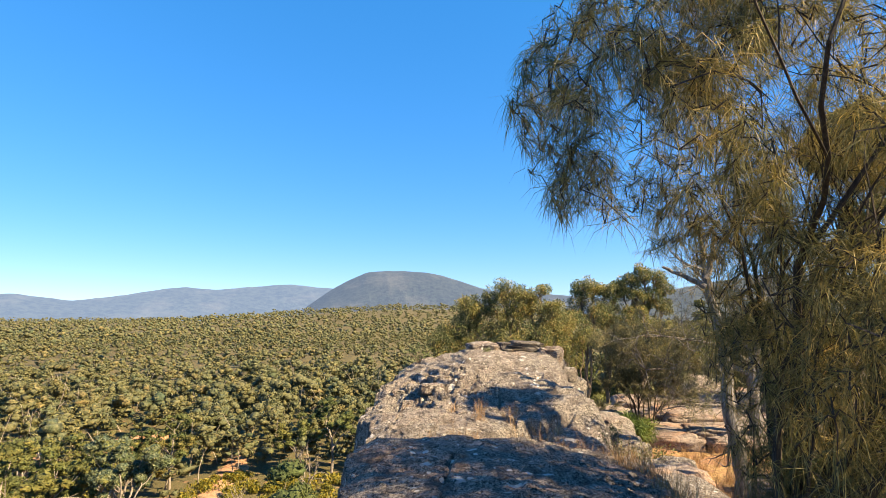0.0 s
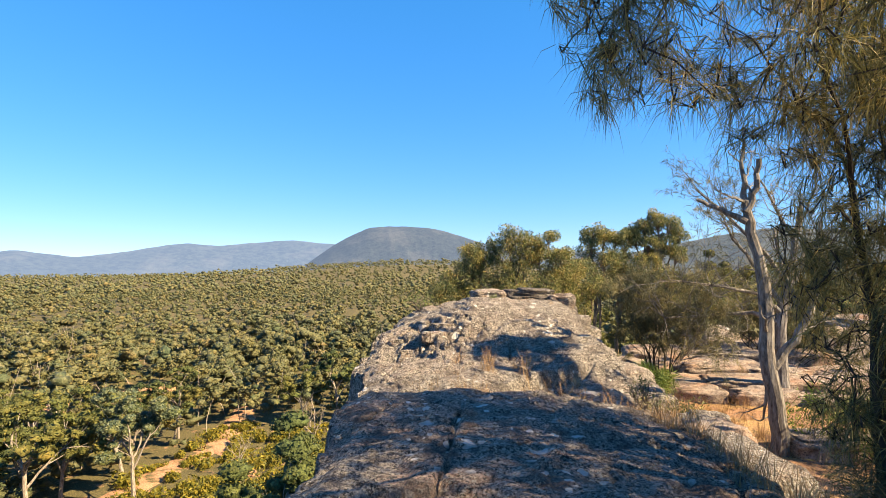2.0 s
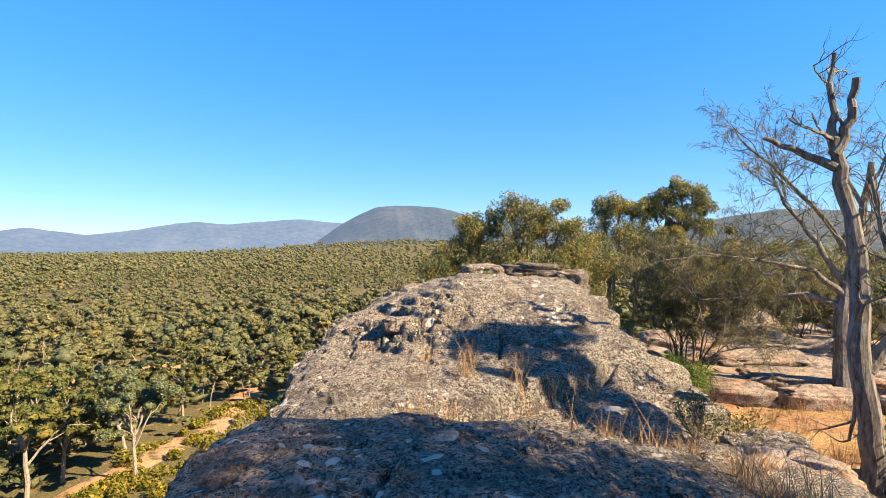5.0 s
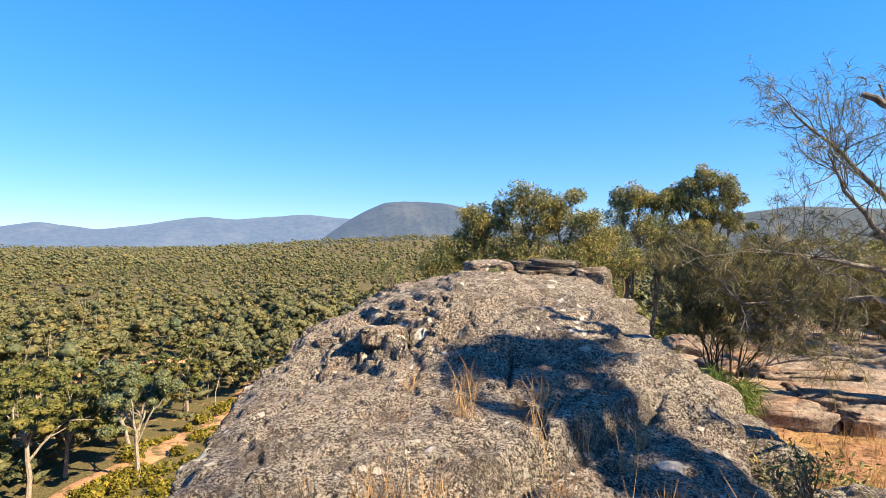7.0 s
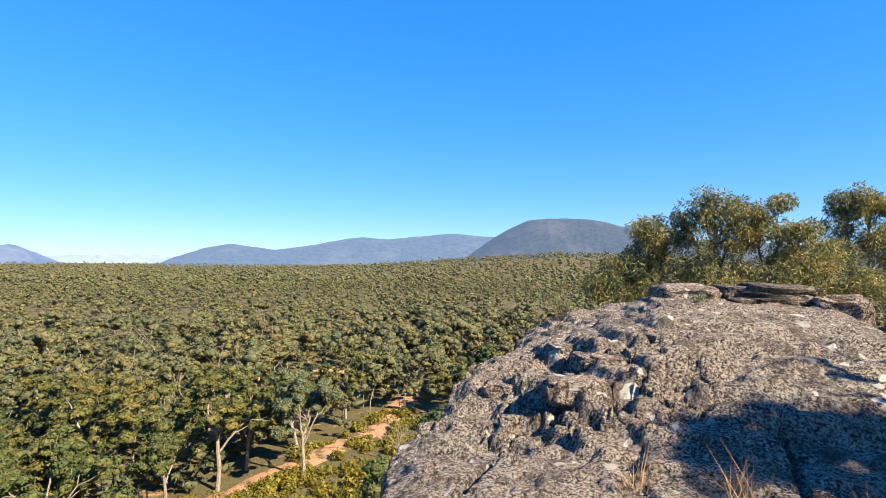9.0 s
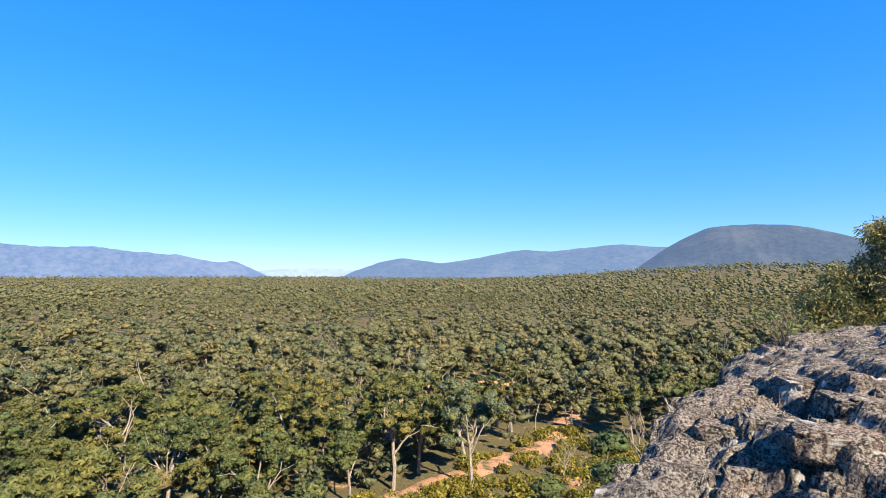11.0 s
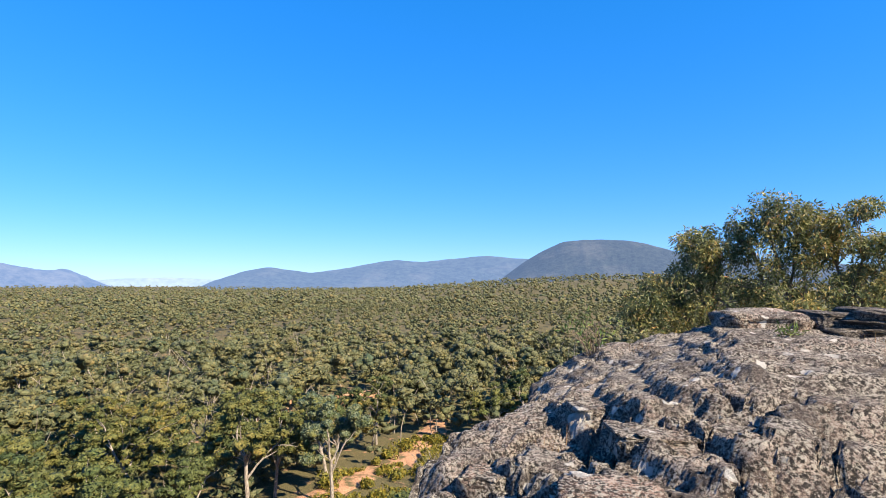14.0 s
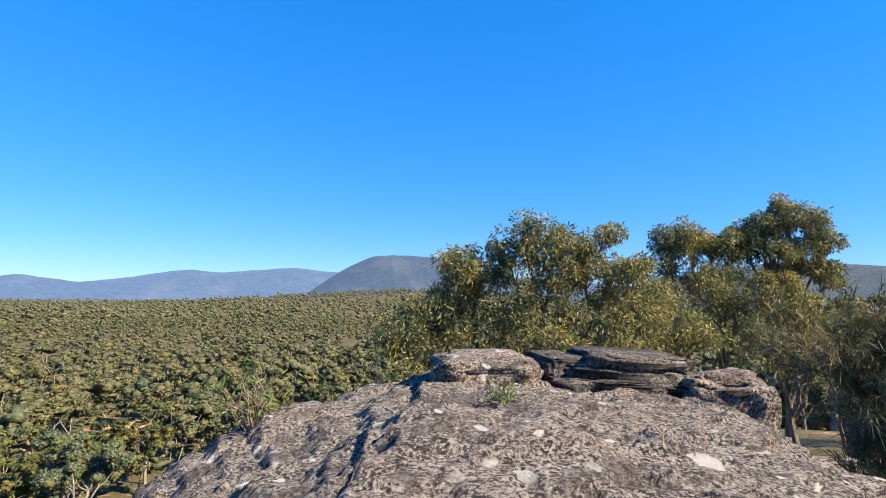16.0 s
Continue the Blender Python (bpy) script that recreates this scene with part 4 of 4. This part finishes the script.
GUMS = (
    ((-0.9, 25.2), ((-1.35, 25.0, 0.9, 0.75), (-0.75, 25.2, 1.35, 0.8), (-0.25, 25.4, 0.8, 0.75), (-1.0, 25.0, -0.1, 0.9)), "low rounded mallee gum bush with yellowish leaves"),
    ((0.4, 25.6), ((0.05, 25.4, 2.8, 0.72), (0.45, 25.6, 2.4, 0.8), (-0.15, 25.6, 2.0, 0.75), (0.5, 25.3, 1.2, 0.9)), "mallee gum with drooping olive leaves behind the crest"),
    ((1.8, 25.4), ((1.75, 25.3, 3.4, 0.78), (2.2, 25.5, 3.2, 0.75), (1.35, 25.5, 2.9, 0.7), (2.5, 25.1, 2.4, 0.75), (1.4, 25.1, 1.7, 0.8)), "mallee gum with gold-tipped leaves behind the crest"),
    ((3.4, 25.3), ((3.45, 25.3, 3.15, 0.7), (3.1, 25.5, 2.7, 0.75), (3.95, 25.4, 2.5, 0.72), (4.35, 25.2, 1.8, 0.7), (3.4, 25.0, 1.5, 0.85)), "mallee gum with gold-tipped leaves behind the crest"),
    ((2.5, 24.2), ((2.2, 24.2, 0.7, 0.85), (3.4, 24.2, 0.5, 0.85), (1.1, 24.3, 0.4, 0.8)), "low mallee gum bush with reddish leaves"),
    ((6.2, 28.0), ((6.1, 28.0, 3.75, 0.65), (6.65, 28.1, 3.65, 0.65), (5.85, 28.0, 2.9, 0.7), (6.5, 27.8, 2.4, 0.85)), "taller open-crowned gum with dark trunk"),
    ((7.3, 28.4), ((7.3, 28.2, 3.7, 0.6), (7.8, 28.3, 3.5, 0.6), (7.2, 28.0, 2.6, 0.8), (7.6, 27.8, 1.7, 0.9)), "taller open-crowned gum with dark trunk"),
    ((9.2, 28.4), ((8.6, 28.2, 4.2, 0.62), (9.2, 28.2, 4.45, 0.66), (9.9, 28.3, 4.3, 0.66), (10.4, 28.3, 3.85, 0.5), (8.1, 28.2, 3.85, 0.45), (8.8, 28.0, 3.45, 0.5), (9.7, 28.1, 3.4, 0.55), (10.3, 28.0, 2.9, 0.5), (9.2, 28.4, 2.8, 0.45)), "tall gum with a flat spreading crown"),
    ((5.4, 26.6), ((5.2, 26.6, 1.9, 0.85), (5.8, 26.6, 1.0, 0.95), (4.8, 26.4, 0.6, 0.9)), "mallee gum with drooping olive leaves behind the crest"),
    ((8.9, 27.6), ((8.6, 27.6, 2.2, 0.8), (9.4, 27.6, 1.6, 0.85), (8.2, 27.4, 0.8, 0.95), (9.8, 27.6, 0.5, 0.9)), "mallee gum with yellow-green leaves"),
    ((11.8, 30.0), ((11.2, 29.8, 0.9, 0.9), (12.2, 30.0, 1.3, 0.85), (12.9, 30.0, 0.4, 0.95), (11.9, 29.6, -0.2, 1.0)), "mallee gum with drooping olive leaves behind the shelves"),
    ((14.0, 31.5), ((13.4, 31.4, 0.6, 1.2), (14.6, 31.6, 0.9, 1.2), (14.0, 31.2, -0.4, 1.3)), "bright green gum below the shelves"),
    ((17.5, 32.0), ((17.0, 32.0, 1.2, 1.4), (18.4, 32.2, 0.9, 1.4), (17.6, 31.6, -0.2, 1.5)), "bright green gum below the shelves"),
    ((21.5, 31.0), ((21.0, 31.0, 1.6, 1.4), (22.4, 31.2, 1.0, 1.5), (21.6, 30.6, 0.1, 1.5)), "bright green gum below the shelves"),
)
for k, ((x, y), lobes, lab) in enumerate(GUMS):
    gum((x, y, float(ground_z(x, y))), lobes, k + 1, lab)


def bush(name, at, radius, height, seed, mat, label, count=500, leaf=0.12, wide=0.02, droop=0.0, category="shrub"):
    """A dense shrub: thin stems with long leaves all through it."""
    rng, npr = random.Random(seed), np.random.default_rng(seed)
    b = thing(name, at, label, category)
    wood, tips = Wood(), []
    for k in range(9):
        a = rng.uniform(0, 6.28)
        branch(rng, wood, tips, (0, 0, -0.1), (math.cos(a) * radius / height, math.sin(a) * radius / height, 1), height * 0.55, 0.014, 2, 0.6, 0.12, 0.03, (2, 2), 0.65, 4)
    part("stem", wood.v, wood.f, BARK_BROWN, b)
    p = np.array([t[0] for t in tips])
    c = p[npr.integers(0, len(p), count)] + npr.normal(size=(count, 3)) * radius * 0.13
    d = npr.normal(size=(count, 3)) + np.array([0, 0, 0.5])
    v, f = blades(c, d, npr.uniform(0.6, 1.2, count) * leaf, npr.uniform(0.7, 1.2, count) * wide, npr, droop)
    part("leaves", v, f, mat, b)
    return b


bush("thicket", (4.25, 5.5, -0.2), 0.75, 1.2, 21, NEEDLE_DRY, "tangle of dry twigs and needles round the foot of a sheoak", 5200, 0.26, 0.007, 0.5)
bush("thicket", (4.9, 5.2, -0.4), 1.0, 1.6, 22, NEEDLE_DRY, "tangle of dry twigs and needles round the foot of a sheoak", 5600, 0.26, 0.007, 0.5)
bush("thicket", (6.5, 7.4, -1.3), 1.0, 1.5, 23, NEEDLE, "dark thicket of needles below the slab", 5200, 0.25, 0.014, 0.5)
bush("thicket", (8.6, 9.4, -1.5), 1.4, 2.4, 24, NEEDLE, "dark thicket of needles below the slab", 5200, 0.25, 0.016, 0.5)
bush("shrub", (5.1, 16.6, -1.6), 0.42, 1.05, 1, GREEN_LEAF, "bright green drooping narrow-leaved shrub between the rock shelves", 3200, 0.34, 0.02, 0.8)
bush("shrub", (4.0, 12.2, -1.6), 0.6, 1.4, 2, GUM_LEAF, "small olive shrub at the foot of the ridge", 900, 0.1, 0.025)
bush("shrub", (7.4, 12.0, -1.5), 0.8, 1.3, 3, GREEN_LEAF, "dense dark green shrub below the slab", 2200, 0.1, 0.03)
bush("shrub", (7.9, 11.2, -1.5), 0.7, 1.2, 4, GREEN_LEAF, "dense green shrub below the slab", 2000, 0.1, 0.03)
bush("shrub", (3.0, 10.0, 0.0), 0.3, 0.5, 5, GUM_LEAF, "sparse grey-green seedling in a rock crack", 260, 0.06, 0.02)
bush("shrub", (-1.55, 17.25, 0.85), 0.18, 0.75, 6, GREEN_LEAF, "pale green upright shrub on the rock edge", 150, 0.12, 0.02)
bush("shrub", (0.75, 16.7, 1.28), 0.14, 0.28, 7, GREEN_LEAF, "small pale green plant in the rock", 90, 0.1, 0.014)


def tuft_meshes(seed, blades_n=26, height=0.35):
    npr = np.random.default_rng(seed)
    p = npr.normal(size=(blades_n, 3)) * np.array([0.05, 0.05, 0])
    d = npr.normal(size=(blades_n, 3)) * 0.25 + np.array([0, 0, 1])
    tips = [(Vector(a), Vector(b).normalized()) for a, b in zip(p, d)]
    v, f = needles(tips, 1, height, npr, 0.35, 0.1, 0.0045)
    return mesh_of("grass_tuft", v, f, STRAW)


TUFTS = [tuft_meshes(1, 46, 0.36), tuft_meshes(2, 30, 0.52), tuft_meshes(3, 40, 0.2)]
rng = random.Random(77)
for k in range(128):
    if k < 62:
        x = rng.uniform(-1.3, 3.0)
        y = float(gap_line(x)) + rng.uniform(-0.25, 0.1) + (0.2 if x > 1.8 else 0)
    elif k < 76:
        x, y = rng.uniform(-0.2, 2.2), rng.uniform(9.6, 11.4)
    elif k < 120:
        y = rng.uniform(4.5, 8.8)
        x = float(right_edge(y)) - rng.uniform(0.05, 0.5)
    else:
        x, y = rng.uniform(-1.4, 2.4), rng.uniform(12, 17)
    z = max(float(rock_z(np.array([x]), np.array([y]), -1)[0]), float(rock_z(np.array([x]), np.array([y]), 1)[0]))
    ob = new("grass_tuft", TUFTS[rng.randrange(3) if k < 120 else 2])
    ob.matrix_basis = pose(x, y, max(z, -0.2) - 0.02, 0, 0, rng.uniform(0, 360)) @ Matrix.Scale(rng.uniform(0.7, 1.25), 4)
    tagged(ob, "dry straw-coloured grass tuft rooted in a rock crack", "grass", "dry grass tufts on the rock")


for k in range(240):
    x, y = rng.uniform(4.6, 10.5), rng.uniform(11.5, 17.5)
    if abs(x - 4.2 - (y - 11) * 0.75) > 2.2:
        continue
    ob = new("grass_tuft", TUFTS[rng.choice((0, 0, 2))])
    ob.matrix_basis = pose(x, y, float(ground_z(x, y)) + 0.1, 0, 0, rng.uniform(0, 360)) @ Matrix.Scale(rng.uniform(0.6, 1.2), 4)
    tagged(ob, "golden dry grass tuft on orange sand", "grass", "dry grass tufts on the sand")


# ---- the woodland in the valley ----
def woodland_tree(seed, height, width, mat, leaves, bark=BARK_PALE, dead=False, size=0.55, full=1.0):
    """A gum of the valley, built at the origin: trunk with limbs, and a crown of clumps."""
    rng, npr = random.Random(seed), np.random.default_rng(seed)
    wood, tips = Wood(), []
    a0 = rng.uniform(0, 6.28)
    pts, d = limb(rng, (0, 0, -0.6), (rng.uniform(-0.15, 0.15), rng.uniform(-0.15, 0.15), 1), height * 0.42, 0.05, 4)
    wood.tube(pts, taper(height * 0.019, height * 0.013, 5), 7)
    for k in range(5):
        a = a0 + 2 * math.pi * k / 5 + rng.uniform(-0.4, 0.4)
        w = width / height * rng.uniform(0.7, 1.3)
        branch(rng, wood, tips, pts[-1 if k < 3 else 3], (math.cos(a) * w, math.sin(a) * w, 0.75), height * 0.3, height * 0.009, 2 if dead else 1, 0.6, 0.16, 0.06, (2, 2), 0.75, 5)
    if dead:
        return mesh_of("trunk", wood.v, wood.f, bark), None
    p = np.array([t[0] for t in tips]) + npr.normal(size=(len(tips), 3)) * np.array([0.55, 0.55, 0.6])
    extra = p[npr.integers(0, len(p), 16)] + npr.normal(size=(16, 3)) * np.array([1.1, 1.1, 0.7])
    p = np.concatenate([p, extra])
    r = npr.uniform(0.05, 0.115, len(p)) * width * full
    v, f = shell_leaves(p, r * 1.12, leaves, size, npr, 0.75, 0.9)
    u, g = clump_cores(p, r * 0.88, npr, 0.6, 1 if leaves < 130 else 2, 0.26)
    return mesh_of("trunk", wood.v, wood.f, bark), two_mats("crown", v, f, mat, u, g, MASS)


def plant(meshes, name, m, label, group):
    ob = new(name)
    ob.matrix_basis = m
    ob.empty_display_size = 0.3
    tagged(ob, label, "tree", group)
    for me in meshes:
        if me:
            c = new(me.name.split(".")[0], me)
            c.parent = ob
    return ob


def track_side(x, y):
    """Signed metres from the sandy track, positive towards the cliff."""
    return x - np.interp(y, [60, 97, 128, 146, 180], [-76, -68, -65, -68, -80])


def clear(x, y):
    """How far the woodland is open here: 1 on the track, heath and clearings."""
    t = track_side(x, y)
    out = smooth(-4, -1.5, t) * smooth(34, 42, y) * (1 - smooth(140, 150, y)) * (1 - smooth(44, 52, t))
    for cx, cy, r in ((-127, 142, 10), (-105, 161, 10), (-192, 135, 8), (-119, 134, 6), (-112, 126, 5), (-104, 118, 5), (-97, 110, 4), (-99, 152, 6), (-92, 143, 5), (-86, 134, 5), (-80, 126, 4)):
        out = np.maximum(out, (np.hypot(x - cx, y - cy) < r) * 1.0)
    return out


KINDS = ((1, 18, 10, 125), (2, 15, 12, 125), (3, 19, 9, 120), (4, 14, 10, 125), (5, 17, 12, 130), (6, 10, 8, 120), (7, 16, 8, 110), (8, 12, 11, 125))
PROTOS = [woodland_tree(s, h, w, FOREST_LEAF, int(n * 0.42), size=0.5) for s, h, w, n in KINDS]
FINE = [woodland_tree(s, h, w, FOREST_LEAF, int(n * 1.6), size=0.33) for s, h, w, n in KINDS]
SNAGS = [woodland_tree(s, h, w, None, 0, BARK_PALE, True) for s, h, w in ((11, 14, 9), (12, 12, 10))]
BLUE = woodland_tree(21, 20, 8, BLUE_LEAF, 300, size=0.36, full=1.5)
LABELS = ("pale-trunked gum with an open olive-green crown", "spreading gum with a dense dull green crown", "tall gum with a rounded green crown", "crooked gum with a brownish green crown", "wide gum with pale limbs showing through the crown", "small leafy gum with a low crown", "slender gum with a narrow green crown", "low broad gum with a dense olive crown")
plant(BLUE, "gum_tree", pose(-62.2, 92.8, float(ground_z(-62.2, 92.8)), 0, 0, 40) @ Matrix.Scale(1.12, 4), "tall grey-green gum with a straight pale trunk beside the track", "")
rng, npr = random.Random(5), np.random.default_rng(5)
spots = []
for i in range(-26, 26):
    for j in range(-4, 26):
        x, y = i * 9.6 + rng.uniform(-3.6, 3.6), j * 9.6 + rng.uniform(-3.6, 3.6) + (4.8 if i % 2 else 0)
        r, az = math.hypot(x, y - 8), math.degrees(math.atan2(x, y - 8))
        if not (24 < r < 190 and -92 < az < 44):
            continue
        if float(clear(x, y)) > 0.5 or math.hypot(x + 62.2, y - 92.8) < 8:
            continue
        z = float(ground_z(x, y))
        if z > -5 and y < 45 or z > -17 and x < 2 or (x < 2 and r < 46):
            continue
        spots.append((r, x, y, z))
spots.sort()
NEAR_R = 178
for r, x, y, z in spots[:205]:
    k = rng.randrange(len(PROTOS))
    dead = rng.random() < 0.07
    s = rng.uniform(0.72, 1.42) * (0.55 if z > -24 else 1)
    m = pose(x, y, z, 0, 0, rng.uniform(0, 360)) @ Matrix.Scale(s, 4)
    plant(SNAGS[k % 2] if dead else FINE[k] if r < 76 else PROTOS[k], "dead_gum_tree" if dead else "gum_tree", m, "bare bleached dead gum among the woodland" if dead else LABELS[k], "woodland gums in the valley")
if len(spots) > 205:
    NEAR_R = spots[205][0] - 4


def far_woods(name, r0, r1, gap, lobes, count, size, seed, label, trunks=False, tall=(8, 19), wide=None):
    """Woodland too far and too thick to count: crowns as clumps of leaf sprays, joined."""
    npr = np.random.default_rng(seed)
    n = int(math.radians(140) * (r1 ** 2 - r0 ** 2) / 2 / gap ** 2)
    r = np.sqrt(npr.uniform(r0 ** 2, r1 ** 2, n)) if r1 < 1000 else np.exp(npr.uniform(math.log(r0), math.log(r1), n))
    a = np.radians(npr.uniform(-94, 46, n))
    x, y = r * np.sin(a), 8 + r * np.cos(a)
    z = ground_z(x, y)
    ok = (clear(x, y) < 0.5) & (z < -8) | (r > 320)
    x, y, z, r = x[ok], y[ok], z[ok], r[ok]
    n = len(x)
    h = npr.uniform(*tall, n) * (1 + 0.25 * vnoise(x / 30, y / 30, 3))
    w = npr.uniform(3.0, 5.8, n) * max(gap, 9.0) / 9.0
    if wide:
        w = npr.uniform(*wide, n)
    c = np.stack([np.repeat(x, lobes), np.repeat(y, lobes), np.repeat(z + h * 0.74, lobes)], 1)
    W = np.repeat(w, lobes)
    o = npr.normal(size=c.shape)
    o /= np.linalg.norm(o, axis=1, keepdims=True)
    o[:, 2] = np.abs(o[:, 2]) - 0.25
    c += o * (W * npr.uniform(0.3, 1.0, len(W)))[:, None] * np.array([0.85, 0.85, 1.15])
    v, f = shell_leaves(c, W * 0.4, count, size, npr, 0.8, 0.9)
    wood = new(name)
    tagged(wood, label, "woodland", kind="stuff")
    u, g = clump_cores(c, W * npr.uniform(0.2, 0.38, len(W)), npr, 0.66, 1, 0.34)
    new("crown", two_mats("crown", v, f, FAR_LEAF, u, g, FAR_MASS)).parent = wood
    if trunks:
        t = Wood()
        lr = random.Random(seed)
        for k in range(0, n, 2):
            p, d = limb(lr, (float(x[k]), float(y[k]), float(z[k])), (lr.uniform(-0.3, 0.3), lr.uniform(-0.3, 0.3), 1), h[k] * 1.0, 0.2, 4)
            t.tube(p, taper(0.15, 0.06, 5), 3)
            q, d = limb(lr, p[2], (lr.uniform(-1, 1), lr.uniform(-1, 1), 0.8), h[k] * 0.55, 0.2, 3)
            t.tube(q, taper(0.1, 0.04, 4), 3)
        part("trunk", t.v, t.f, BARK_PALE, wood)


for x, y, k, a in ((-30, 74, 0.9, 20), (-33, 66, 0.85, 130), (-38, 122, 1.0, 70), (-26, 84, 0.8, 200), (-50, 108, 0.7, 310), (-45, 140, 0.8, 20)):
    plant(SNAGS[int(a) % 2], "dead_gum_tree", pose(x, y, float(ground_z(x, y)), 0, 0, a) @ Matrix.Scale(k, 4), "bare bleached dead tree standing in the heath", "")
far_woods("woodland", NEAR_R, 330, 8.8, 11, 22, 0.85, 1, "dense olive-green gum woodland with pale trunks", True, (9, 22))
far_woods("understorey", 44, 330, 5.2, 2, 14, 0.9, 7, "olive saplings and shrubs under the woodland", tall=(3.0, 10.0), wide=(2.6, 4.8))
far_woods("woodland", 330, 760, 10.5, 4, 6, 1.6, 2, "dense olive-green gum woodland on the plain", False, (8, 21), (2.8, 5.6))
far_woods("woodland", 760, 3300, 30, 2, 3, 3.2, 3, "far olive-brown woodland reaching the hills", False, (7, 20), (5.5, 11))


# heath on the sandy slope
def heath_mesh(seed, radius):
    npr = np.random.default_rng(seed)
    c = npr.normal(size=(7, 3)) * np.array([0.45, 0.45, 0.2]) * radius + np.array([0, 0, radius * 0.55])
    v, f = shell_leaves(c, npr.uniform(0.35, 0.6, 7) * radius, 40, 0.34, npr, 0.85, 0.9)
    return mesh_of("heath_shrub", v, f, HEATH_LEAF)


HEATH = [heath_mesh(s, r) for s, r in ((1, 1.0), (2, 0.8), (3, 1.2))]
rng = random.Random(9)
made = 0
while made < 299:
    y = rng.uniform(40, 146)
    x = float(np.interp(y, [60, 97, 128, 146, 180], [-76, -68, -65, -68, -80])) + rng.uniform(-3.5, 46)
    t = float(track_side(x, y))
    if -1.5 < t < 2.6 and rng.random() < 0.94:
        continue
    if math.hypot(x, y) < 42:
        continue
    if noise.noise((x * 0.09, y * 0.09, 3)) < -0.3:
        continue
    ob = new("heath_shrub", HEATH[rng.randrange(3)])
    ob.matrix_basis = pose(x, y, float(ground_z(x, y)) - 0.1, 0, 0, rng.uniform(0, 360)) @ Matrix.Scale(rng.uniform(1.1, 2.4), 4)
    tagged(ob, "yellow-green rounded heath shrub on the sandy slope", "shrub", "heath shrubs on the slope")
    made += 1


# ---- sand: the track, the clearings, and the bare ground among the shelves ----
def sand_strip(name, line, wide, label, lift=0.12, step=1.5, mat=SAND):
    """A ragged sandy strip laid on the ground."""
    L = np.array(line, float)
    d = np.r_[0, np.cumsum(np.hypot(*np.diff(L, axis=0).T))]
    t = np.arange(0, d[-1], step)
    cx, cy = np.interp(t, d, L[:, 0]), np.interp(t, d, L[:, 1])
    tx, ty = np.gradient(cx), np.gradient(cy)
    k = np.hypot(tx, ty)
    nx, ny = -ty / k, tx / k
    cols = 9
    u = np.linspace(-1, 1, cols)
    W = wide * (1 + 0.5 * fbm(t * 0.12, t * 0, 5)) * np.minimum(1, np.minimum(t, d[-1] - t) / (wide * 1.2) + 0.1)
    X = cx[:, None] + nx[:, None] * u[None] * W[:, None]
    Y = cy[:, None] + ny[:, None] * u[None] * W[:, None]
    Z = ground_z(X, Y) + lift * (1.05 - u[None] ** 4)
    ob = part(name, np.stack([X, Y, Z], -1).reshape(-1, 3), grid_faces(len(t), cols), mat, soft=True)
    tagged(ob, label, "sand", kind="structure")


sand_strip("track", ((-82, 45), (-76, 60), (-72, 78), (-68, 97), (-65, 128), (-68, 146), (-76, 170)), 3.4, "pinkish sandy track through the heath", 0.35)
sand_strip("track", ((-65, 126), (-56, 120), (-47, 108)), 2.4, "pinkish sandy track through the heath", 0.35)
sand_strip("clearing", ((-112, 156), (-105, 161), (-98, 166)), 5, "bare orange sandy bank in the woodland", 6.5, 0.8)
sand_strip("clearing", ((-135, 136), (-127, 142), (-119, 148)), 5, "bare orange sandy bank in the woodland", 6.5, 0.8)
sand_strip("clearing", ((-200, 136), (-192, 135), (-184, 134)), 5, "bare orange sandy clearing", 0.4)
sand_strip("bare_sand", ((4.0, 9.0), (5.0, 11.0), (6.6, 12.6), (8.0, 14.8), (9.6, 17.2), (10.2, 20.0)), 2.8, "orange sand and dry litter between the rock shelves", 0.07, 0.3, DRY_SAND)
sand_strip("bare_sand", ((4.2, 13.5), (5.2, 15.6), (6.2, 19.0), (7.4, 22.0)), 1.4, "orange sand and dry litter between the rock shelves", 0.07, 0.3, DRY_SAND)
